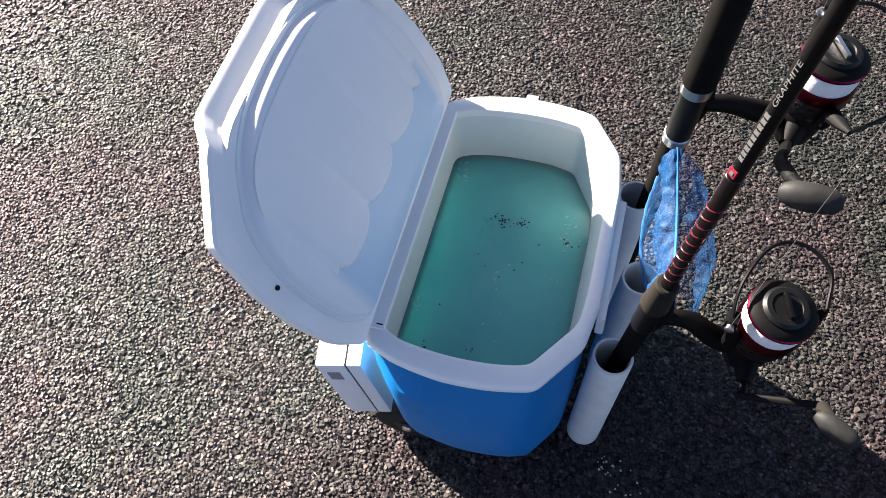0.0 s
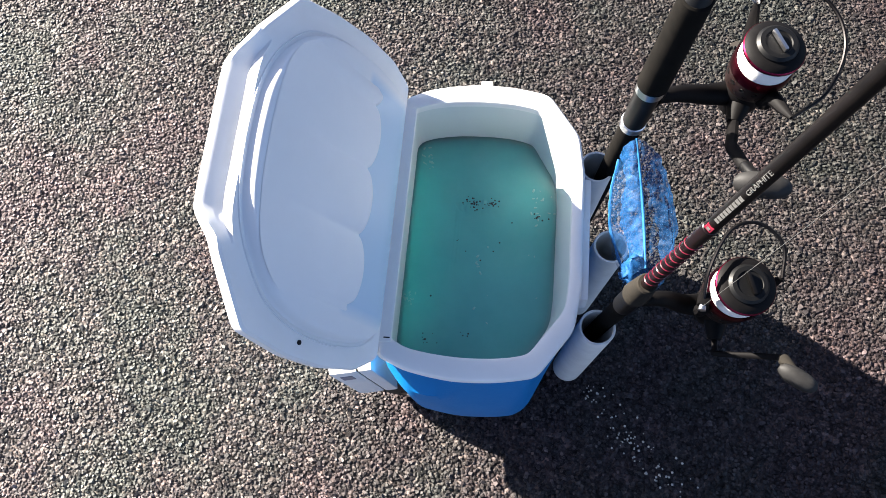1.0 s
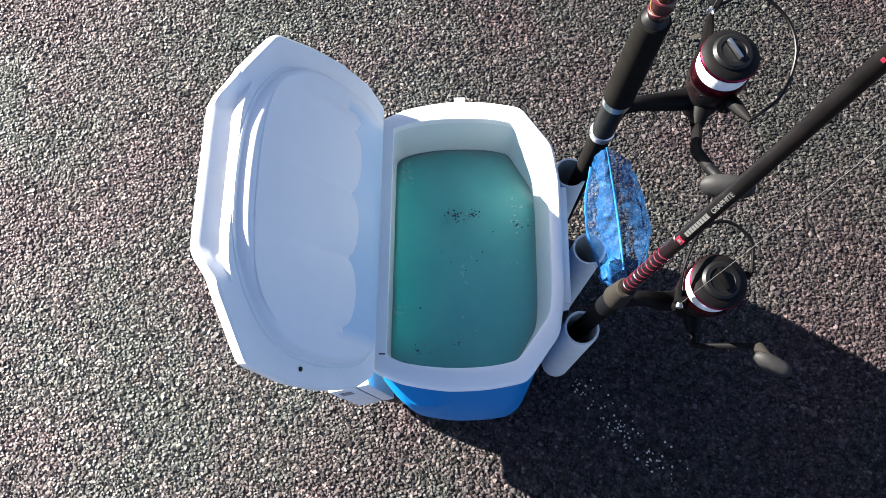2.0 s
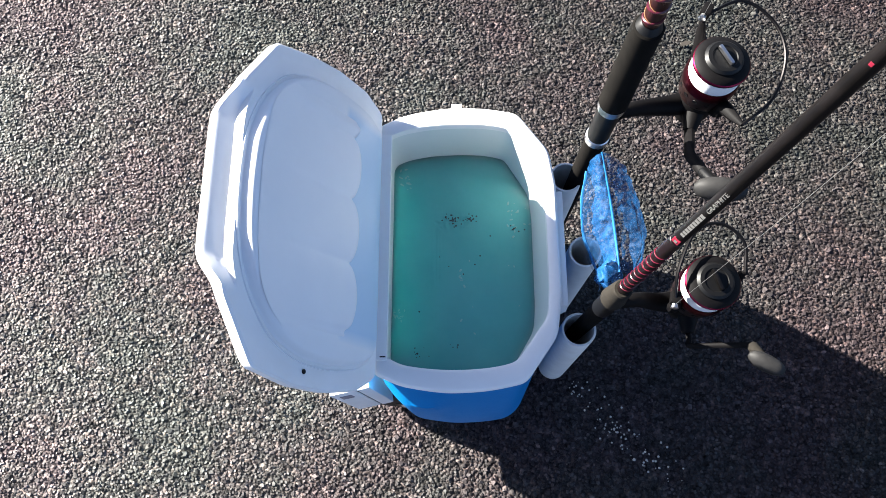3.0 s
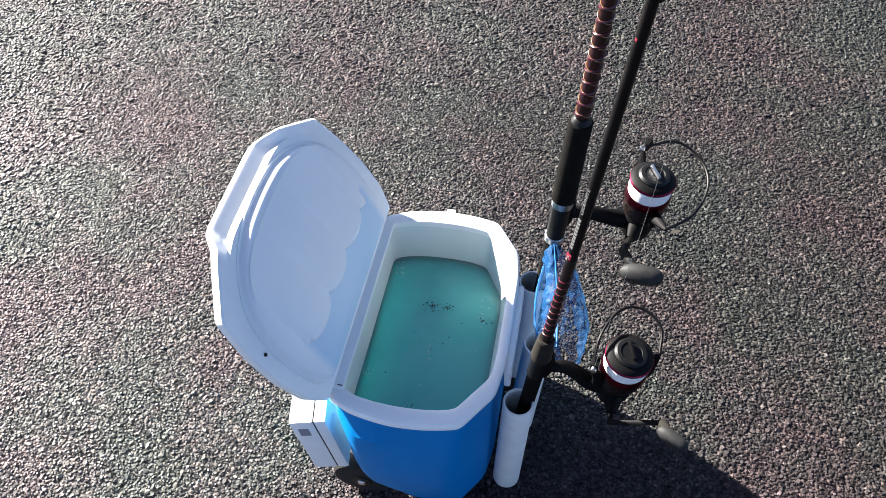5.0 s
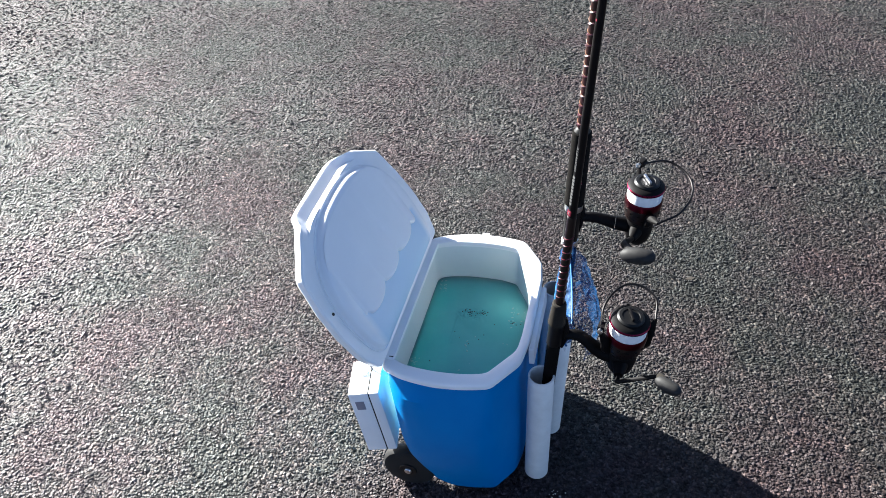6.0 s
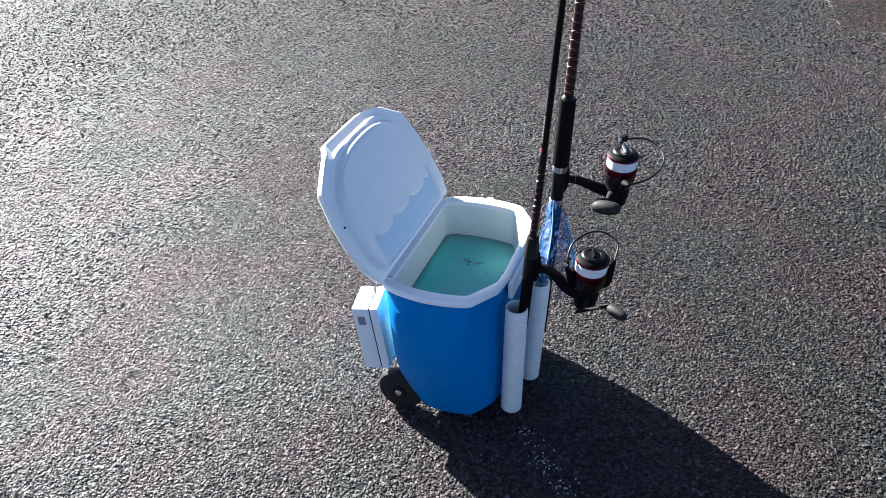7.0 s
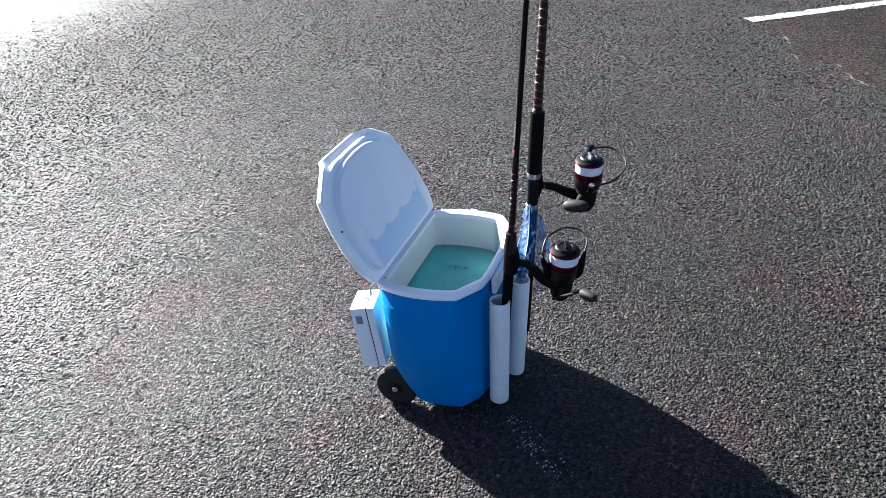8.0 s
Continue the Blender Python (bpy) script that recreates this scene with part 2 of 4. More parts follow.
def chip_material():
    m = shader("stone_chip", (0.06, 0.055, 0.05), 0.5, 0.0, 0.62)
    b = principled(m)
    geo = node(m, "ShaderNodeNewGeometry")
    tone = node(m, "ShaderNodeValToRGB")
    e = tone.color_ramp.elements
    e[0].position, e[0].color = 0.0, (0.0075, 0.0067, 0.0063, 1)
    e[1].position, e[1].color = 1.0, (0.070, 0.063, 0.059, 1)
    for where, c in ((0.4, (0.0145, 0.0129, 0.0121)), (0.75, (0.0255, 0.0227, 0.0212)), (0.93, (0.0420, 0.0374, 0.0349))):
        e.new(where).color = (*c, 1)
    link(m, geo.outputs["Random Per Island"], tone.inputs["Fac"])
    place = node(m, "ShaderNodeTexCoord")
    broad = node(m, "ShaderNodeTexNoise", Scale=2.3, Detail=5.0, Roughness=0.6)
    link(m, place.outputs["Object"], broad.inputs["Vector"])
    tint = node(m, "ShaderNodeValToRGB")
    t = tint.color_ramp.elements
    t[0].position, t[0].color = 0.3, (0.74, 0.75, 0.78, 1)
    t[1].position, t[1].color = 0.7, (1.18, 1.11, 1.08, 1)
    link(m, broad.outputs["Fac"], tint.inputs["Fac"])
    mix = node(m, "ShaderNodeMix")
    mix.data_type, mix.blend_type = "RGBA", "MULTIPLY"
    mix.inputs["Factor"].default_value = 1.0
    link(m, tone.outputs["Color"], mix.inputs["A"])
    link(m, tint.outputs["Color"], mix.inputs["B"])
    link(m, glare_ground(m, place, mix.outputs["Result"]), b.inputs["Base Color"])
    span = node(m, "ShaderNodeMapRange", To_Min=0.58, To_Max=0.74)
    link(m, geo.outputs["Random Per Island"], span.inputs["Value"])
    link(m, span.outputs["Result"], b.inputs["Roughness"])
    fine = node(m, "ShaderNodeTexNoise", Scale=900.0, Detail=3.0)
    link(m, place.outputs["Object"], fine.inputs["Vector"])
    grit = node(m, "ShaderNodeBump", Strength=0.5, Distance=0.0006)
    link(m, fine.outputs["Fac"], grit.inputs["Height"])
    link(m, grit.outputs["Normal"], b.inputs["Normal"])
    return m


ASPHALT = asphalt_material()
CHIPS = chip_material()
BLUE_SHELL = worn("blue_shell", (0.0005, 0.165, 0.43), 0.5, spec=0.15, other=(0.001, 0.115, 0.35), scale=9.0, amount=0.5, grain=420.0, bump=0.35, depth=0.0006)
WHITE_SHELL = worn("white_shell", (0.84, 0.83, 0.81), 0.38, other=(0.72, 0.71, 0.68), scale=14.0, amount=0.4)
LINER = worn("white_liner", (0.70, 0.73, 0.71), 0.4, other=(0.58, 0.64, 0.62), scale=10.0, amount=0.5)
LINING = lid_lining_material()
LID_PAD = worn("lid_pad", (0.82, 0.82, 0.81), 0.42, other=(0.72, 0.73, 0.74), scale=7.0, amount=0.5)
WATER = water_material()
PVC = worn("white_pipe", (0.76, 0.75, 0.72), 0.45, other=(0.55, 0.54, 0.5), scale=25.0, amount=0.6)
BOX_WHITE = worn("box_white", (0.80, 0.79, 0.78), 0.45, other=(0.68, 0.67, 0.66), scale=30.0, amount=0.4)
BLACK_RUBBER = worn("black_rubber", (0.006, 0.006, 0.006), 0.7, spec=0.3, other=(0.02, 0.019, 0.018), scale=60.0, amount=0.8)
BLACK_PLASTIC = worn("black_plastic", (0.0028, 0.0028, 0.003), 0.42, spec=0.2, other=(0.006, 0.006, 0.006), scale=40.0, amount=0.5)
FOAM_GRIP = worn("foam_grip", (0.0045, 0.0041, 0.0036), 0.9, spec=0.06, other=(0.010, 0.009, 0.008), scale=50.0, amount=0.8, grain=1600.0, bump=0.4)
TAN_GRIP = worn("dusty_grip", (0.018, 0.015, 0.011), 0.85, spec=0.2, other=(0.009, 0.008, 0.007), scale=50.0, amount=0.8, grain=1600.0, bump=0.4)
KNOB_GREY = worn("knob_grey", (0.009, 0.0086, 0.0085), 0.6, spec=0.25, other=(0.03, 0.029, 0.028), scale=50.0, amount=0.6)
REEL_BLACK = worn("reel_black", (0.0024, 0.0021, 0.0023), 0.58, metal=0.0, spec=0.10, other=(0.005, 0.0042, 0.0042), scale=60.0, amount=0.6)
BLANK = worn("rod_blank", (0.003, 0.0026, 0.0026), 0.38, spec=0.12, other=(0.010, 0.008, 0.008), scale=50.0, amount=0.5)
STEEL = worn("brushed_steel", (0.55, 0.55, 0.56), 0.28, metal=1.0, other=(0.35, 0.35, 0.36), scale=60.0)
DARK_STEEL = worn("dark_steel", (0.024, 0.022, 0.022), 0.42, metal=1.0, other=(0.014, 0.014, 0.014), scale=60.0)
RED_METAL = worn("red_anodised", (0.16, 0.008, 0.030), 0.26, metal=1.0, other=(0.09, 0.006, 0.018), scale=60.0)
ROTOR_BROWN = worn("rotor_brown", (0.005, 0.0028, 0.0028), 0.4, spec=0.3, other=(0.020, 0.007, 0.006), scale=60.0, amount=0.7)
RED_WRAP = worn("red_thread", (0.055, 0.003, 0.012), 0.3, other=(0.016, 0.003, 0.005), scale=120.0, amount=0.8)
GOLD_WRAP = worn("gold_thread", (0.26, 0.13, 0.06), 0.4, other=(0.12, 0.05, 0.025), scale=120.0, amount=0.8)
WRAP_DARK = worn("wrap_dark", (0.0075, 0.0028, 0.0028), 0.3, spec=0.3, other=(0.004, 0.0024, 0.0024), scale=90.0, amount=0.9)
RED_GLINT = worn("red_glint", (0.11, 0.005, 0.016), 0.25, other=(0.016, 0.003, 0.005), scale=120.0, amount=0.9)
DEEP_RED = worn("deep_red", (0.06, 0.005, 0.012), 0.3, metal=1.0, other=(0.03, 0.004, 0.008), scale=60.0)
WRAP_BASE = worn("wrap_base", (0.026, 0.0052, 0.0042), 0.28, spec=0.35, other=(0.006, 0.003, 0.0028), scale=90.0, amount=0.9)
WHITE_LINE = worn("white_braid", (0.80, 0.79, 0.77), 0.7, other=(0.6, 0.58, 0.56), scale=120.0, grain=2500.0, bump=0.6)
CLEAR_LINE = shader("nylon_line", (0.10, 0.10, 0.098), 0.4)
RED_PAINT = shader("red_mark", (0.19, 0.008, 0.025), 0.5)
WHITE_PRINT = worn("white_print", (0.12, 0.12, 0.115), 0.6, other=(0.06, 0.06, 0.058), scale=200.0, amount=0.7)
GREY_PRINT = worn("grey_label", (0.22, 0.21, 0.25), 0.5)
NET_BLUE = sheer("net_blue", (0.002, 0.085, 0.26), 0.28, 0.95)
NET_VEIL = sheer("net_veil", (0.003, 0.075, 0.23), 0.04, 0.42)
NET_SHEER = sheer("net_sheer", (0.003, 0.075, 0.22), 0.34, 0.72)
NET_HEM = worn("net_hem", (0.003, 0.085, 0.25), 0.5, other=(0.010, 0.15, 0.34), scale=60.0, amount=0.8)
ROAD_PAINT = worn("road_paint", (0.38, 0.37, 0.345), 0.75, other=(0.10, 0.095, 0.085), scale=42.0, amount=0.95, grain=160.0, bump=0.8, depth=0.003)
LEAF_BROWN = worn("dead_leaf", (0.03, 0.024, 0.018), 0.8)
PATCH = asphalt_material("patch_asphalt", 1.1, 190.0, False)
CRACK = worn("crack_grit", (0.13, 0.115, 0.095), 0.9, other=(0.03, 0.026, 0.023), scale=14.0, amount=1.0)
FOAM_FLECK = shader("foam", (0.24, 0.46, 0.43), 0.3)
GRIT = worn("pale_grit", (0.42, 0.40, 0.37), 0.7)
DARK_SPECK = shader("dark_speck", (0.012, 0.02, 0.02), 0.5)


# ---- shapes ----
def thing(name, base, label, category, group=""):
    ob = new(name)
    ob.empty_display_size = 0.05
    ob.location = on_cooler(base)
    return tagged(ob, label, category, group)


def finish(ob, bm, material, smooth, angle=35.0):
    mesh = ob.data
    bmesh.ops.recalc_face_normals(bm, faces=bm.faces)
    if smooth:
        sharp = radians(angle)
        for f in bm.faces:
            f.smooth = True
        for e in bm.edges:
            if len(e.link_faces) == 2 and e.calc_face_angle() > sharp:
                e.smooth = False
    bm.to_mesh(mesh)
    bm.free()
    mesh.materials.append(material)


def root_of(ob):
    while ob.parent:
        ob = ob.parent
    return ob


def part(name, bm, material, parent, label="", smooth=True, angle=35.0):
    """Links a bmesh, whose corners are in plan units, as one mesh under a thing or a part."""
    base = root_of(parent).location
    for v in bm.verts:
        v.co = on_cooler(v.co) - base
    ob = new(name, bpy.data.meshes.new(name))
    finish(ob, bm, material, smooth, angle)
    ob.parent = parent
    return tagged(ob, label)


def single(name, bm, material, base, label, category, group="", kind="", smooth=True, angle=35.0, place=on_cooler):
    ob = new(name, bpy.data.meshes.new(name))
    ob.location = place(base)
    for v in bm.verts:
        v.co = place(v.co) - ob.location
    finish(ob, bm, material, smooth, angle)
    return tagged(ob, label, category, group, kind)


def skin(rings, cap_start=False, cap_end=False, closed=True, bm=None, loop=False):
    """Faces between rings of equally many points."""
    bm = bm or bmesh.new()
    rows = [[bm.verts.new(p) for p in ring] for ring in rings]
    pairs = list(zip(rows, rows[1:])) + ([(rows[-1], rows[0])] if loop else [])
    for a, b in pairs:
        n = len(a)
        for i in range(n if closed else n - 1):
            bm.faces.new((a[i], a[(i + 1) % n], b[(i + 1) % n], b[i]))
    if cap_start:
        bm.faces.new(list(reversed(rows[0])))
    if cap_end:
        bm.faces.new(rows[-1])
    return bm


def lathe(profile, m, n=24, bm=None, caps=(True, True)):
    """A turned body: (radius, height) pairs round the z axis of the pose m, in plan units."""
    rings = [[m @ Vector((r * math.cos(2 * math.pi * i / n), r * math.sin(2 * math.pi * i / n), h)) for i in range(n)] for r, h in profile]
    return skin(rings, caps[0], caps[1], bm=bm)


def sweep(points, radii, n=10, bm=None, flat=1.0, caps=True):
    """A tube along points; radii one number or one for each point."""
    points = [Vector(p) for p in points]
    radii = [radii] * len(points) if isinstance(radii, (int, float)) else radii
    rings, side = [], None
    for i, p in enumerate(points):
        way = (points[min(i + 1, len(points) - 1)] - points[max(i - 1, 0)]).normalized()
        if side is None:
            side = way.orthogonal().normalized()
        side = (side - way * side.dot(way)).normalized()
        up = way.cross(side)
        rings.append([p + (side * math.cos(2 * math.pi * k / n) + up * math.sin(2 * math.pi * k / n) * flat) * radii[i] for k in range(n)])
    return skin(rings, caps, caps, bm=bm)


def smooth_path(points, steps=6):
    """A curve through the points (Catmull-Rom)."""
    p = [Vector(q) for q in points]
    p = [2 * p[0] - p[1], *p, 2 * p[-1] - p[-2]]
    out = []
    for i in range(1, len(p) - 2):
        for s in range(steps):
            t = s / steps
            out.append(0.5 * (2 * p[i] + (p[i + 1] - p[i - 1]) * t + (2 * p[i - 1] - 5 * p[i] + 4 * p[i + 1] - p[i + 2]) * t * t
                              + (3 * p[i] - p[i - 1] - 3 * p[i + 1] + p[i + 2]) * t ** 3))
    return out + [p[-2]]


def axis_pose(a, b):
    """A pose at a whose z axis points to b."""
    a, b = Vector(a), Vector(b)
    return Matrix.Translation(a) @ (b - a).to_track_quat("Z", "Y").to_matrix().to_4x4()


def block(m, sx, sy, sz, bevel=0.0, bm=None, segments=2):
    """A box of that size centred on the pose m, with rounded edges."""
    own = bmesh.new()
    bmesh.ops.create_cube(own, size=1.0)
    for v in own.verts:
        v.co = Vector((v.co.x * sx, v.co.y * sy, v.co.z * sz))
    if bevel:
        bmesh.ops.bevel(own, geom=own.edges[:], offset=bevel, segments=segments, affect="EDGES", profile=0.7)
    bmesh.ops.transform(own, matrix=m, verts=own.verts)
    if bm is None:
        return own
    keep = bpy.data.meshes.new("keep")
    own.to_mesh(keep)
    own.free()
    bm.from_mesh(keep)
    bpy.data.meshes.remove(keep)
    return bm


def soften(poly, r, steps=4):
    """The closed polygon with its corners rounded; every corner gives equally many points."""
    out, n = [], len(poly)
    for i in range(n):
        a, b, c = Vector(poly[i - 1]), Vector(poly[i]), Vector(poly[(i + 1) % n])
        d = min(r, (a - b).length * 0.45, (c - b).length * 0.45)
        p, q = b + (a - b).normalized() * d, b + (c - b).normalized() * d
        for k in range(steps + 1):
            t = k / steps
            out.append(p * (1 - t) ** 2 + b * 2 * t * (1 - t) + q * t * t)
    return out


def inset(poly, d):
    """The closed anticlockwise polygon moved inwards by d."""
    out, n = [], len(poly)
    for i in range(n):
        a, b, c = Vector(poly[i - 1]), Vector(poly[i]), Vector(poly[(i + 1) % n])
        u, w = (b - a).normalized(), (c - b).normalized()
        nu, nw = Vector((-u.y, u.x)), Vector((-w.y, w.x))
        mid = (nu + nw).normalized()
        out.append(b + mid * d / max(mid.dot(nu), 0.3))
    return out


# ---- ground ----
def build_ground():
    bm = bmesh.new()
    bmesh.ops.create_grid(bm, x_segments=8, y_segments=8, size=1500 / K)
    single("ground", bm, ASPHALT, (0, 0, 0), "grey-brown coarse chip asphalt of a car park", "ground", kind="structure", smooth=False, place=on_ground)


build_ground()


def chip_field(rng, pitch, sizes, relief, sides, tilt, span, density):
    """Angular half-buried stones on a shaken grid: points of their feet and tops, and their faces."""
    xs, ys = np.meshgrid(np.arange(span[0], span[1], pitch), np.arange(span[2], span[3], pitch))
    n = xs.size
    x = xs.ravel() + rng.uniform(-0.45, 0.45, n) * pitch
    y = ys.ravel() + rng.uniform(-0.45, 0.45, n) * pitch
    keep = rng.uniform(0, 1, n) < density(x, y)
    x, y = x[keep], y[keep]
    n = x.size
    r = rng.uniform(sizes[0], sizes[1], n)
    high = rng.uniform(relief[0], relief[1], n) * r
    k = np.arange(sides)
    step = 2 * math.pi / sides
    turn = rng.uniform(0, 6.283, n)[:, None] + k * step + rng.uniform(-0.28, 0.28, (n, sides)) * step
    rad = r[:, None] * rng.uniform(0.75, 1.2, (n, sides))
    slope_x, slope_y = rng.normal(0, tilt, n), rng.normal(0, tilt, n)
    low = np.stack([x[:, None] + np.cos(turn) * rad, y[:, None] + np.sin(turn) * rad, np.full((n, sides), -0.0006)], -1)
    inner = rad * rng.uniform(0.45, 0.85, (n, sides))
    ux, uy = np.cos(turn) * inner, np.sin(turn) * inner
    top = np.stack([x[:, None] + ux, y[:, None] + uy, high[:, None] + ux * slope_x[:, None] + uy * slope_y[:, None]], -1)
    co = np.concatenate([low, top], 1).reshape(-1, 3)
    first = (np.arange(n) * 2 * sides)[:, None, None]
    quads = np.stack([k, (k + 1) % sides, (k + 1) % sides + sides, k + sides], -1)[None] + first
    caps = (k + sides)[None, :] + first[:, :, 0]
    loops = np.concatenate([quads.reshape(n, 4 * sides), caps], 1).ravel()
    return co, loops, np.tile([4] * sides + [sides], n)


def build_chips():
    """The stone chips of the asphalt: finer round the cooler, coarser further out."""
    rng = np.random.default_rng(5)

    def near(x, y):
        edge = np.minimum.reduce([x + 1.35, 1.15 - x, (y + 0.9) * 3, 1.25 - y])
        return np.clip(edge / 0.35, 0.0, 0.95)

    def middle(x, y):
        edge = np.minimum.reduce([x + 2.5, 2.0 - x, (y + 0.6) * 3, 2.7 - y])
        return np.clip(edge / 0.7, 0.0, 0.95) * (1.0 - near(x, y) / 0.95)

    def far(x, y):
        edge = np.minimum.reduce([x + 4.6, 3.6 - x, (y + 0.6) * 3, 6.8 - y, 4.4 + 0.55 * y - np.abs(x + 0.4)])
        return np.clip(edge / 1.3, 0.0, 0.95) * (1.0 - near(x, y) / 0.95) * (1.0 - middle(x, y) / 0.95)

    def large(x, y):
        return 0.27 * near(x, y)

    fields = [chip_field(rng, 0.0128, (0.0040, 0.0064), (0.36, 0.62), 5, 0.24, (-1.35, 1.15, -0.9, 1.25), large),
              chip_field(rng, 0.0062, (0.0021, 0.0043), (0.25, 0.72), 5, 0.23, (-1.35, 1.15, -0.9, 1.25), near),
              chip_field(rng, 0.0112, (0.0044, 0.0082), (0.18, 0.50), 4, 0.20, (-2.5, 2.0, -0.6, 2.7), middle),
              chip_field(rng, 0.0165, (0.0066, 0.0118), (0.14, 0.38), 3, 0.27, (-4.6, 3.6, -0.6, 6.8), far)]
    shifts = np.cumsum([0] + [len(f[0]) for f in fields])
    co = np.concatenate([f[0] for f in fields]).astype(np.float32)
    loops = np.concatenate([f[1] + shift for f, shift in zip(fields, shifts)])
    sizes = np.concatenate([f[2] for f in fields])
    starts = np.concatenate([[0], np.cumsum(sizes)[:-1]])
    mesh = bpy.data.meshes.new("asphalt_chips")
    mesh.vertices.add(len(co))
    mesh.vertices.foreach_set("co", co.ravel())
    mesh.loops.add(len(loops))
    mesh.loops.foreach_set("vertex_index", loops.astype(np.int32))
    mesh.polygons.add(len(sizes))
    mesh.polygons.foreach_set("loop_start", starts.astype(np.int32))
    mesh.update(calc_edges=True)
    mesh.shade_flat()
    mesh.materials.append(CHIPS)
    tagged(new("asphalt_chips", mesh), "angular grey-brown stone chips bedded in the asphalt", "gravel", kind="stuff")


build_chips()


# ---- the cooler ----
RIM = [(-0.142, -0.213), (-0.100, -0.232), (-0.065, -0.239), (-0.030, -0.2435), (0.000, -0.243), (0.030, -0.241), (0.060, -0.236), (0.090, -0.229), (0.140, -0.157), (0.149, -0.095), (0.149, 0.095),
       (0.140, 0.157), (0.090, 0.229), (0.060, 0.236), (0.030, 0.241), (0.000, 0.243), (-0.030, 0.2435), (-0.065, 0.239), (-0.100, 0.232), (-0.142, 0.213)]
RIM = [(x if x < 0 else x * 0.98, y * (0.963 if y < 0 else 0.975)) for x, y in RIM]
RIM_Z = 0.415


INNER = [(-0.1305, -0.180), (-0.100, -0.198), (-0.065, -0.204), (-0.030, -0.207), (0.000, -0.207), (0.030, -0.205), (0.055, -0.201), (0.076, -0.195), (0.125, -0.125), (0.129, -0.080), (0.129, 0.080),
         (0.125, 0.125), (0.076, 0.195), (0.055, 0.201), (0.030, 0.205), (0.000, 0.207), (-0.030, 0.207), (-0.065, 0.205), (-0.100, 0.199), (-0.1305, 0.186)]


INNER = [(x if x < 0 else x * 0.985, y * (0.968 if y < 0 else 0.99)) for x, y in INNER]


def inner_ring(d, z, r=0.014):
    return [Vector((p.x, p.y, z)) for p in soften(inset(INNER, d), r)]


def liner_ring(d, z):
    """The liner's wall opposite the hinge slants inwards on its way down."""
    ring = inner_ring(d, z)
    for p in ring:
        p.x -= 0.014 * min(max((0.400 - z) / 0.10, 0.0), 1.0) * min(max((p.x - 0.03) / 0.09, 0.0), 1.0)
    return ring


def rim_ring(d, z, r=0.012):
    return [Vector((p.x, p.y, z)) for p in soften(inset(RIM, d), r)]


BULGE = 0.037


def body_ring(d, z, r=0.016):
    ring = rim_ring(d, z, r)
    swell = max(0.0, math.sin(math.pi * min(max((0.40 - z) / 0.36, 0.0), 1.0) ** 0.85))  # the ends belly out
    pull = max(0.0, 0.150 - z) * 0.28  # room for the wheels under the hinge side
    for p in ring:
        w = min(max(min((p.x + 0.142) / 0.060, (0.108 - p.x) / 0.058), 0.0), 1.0)
        # towards the hinge the ends swell at once under the rim
        cheek = min(max((0.399 - z) / 0.035, 0.0), 1.0) * 0.95 * min(max((0.02 - p.x) / 0.08, 0.0), 1.0) if z > 0.27 else 0.0
        if abs(p.y) > 0.15:
            p.y += math.copysign(BULGE * math.sin(w * math.pi / 2) * max(swell, cheek), p.y)
        if p.x < 0:
            p.x += pull * min(1.0, -p.x / 0.12)
    return ring


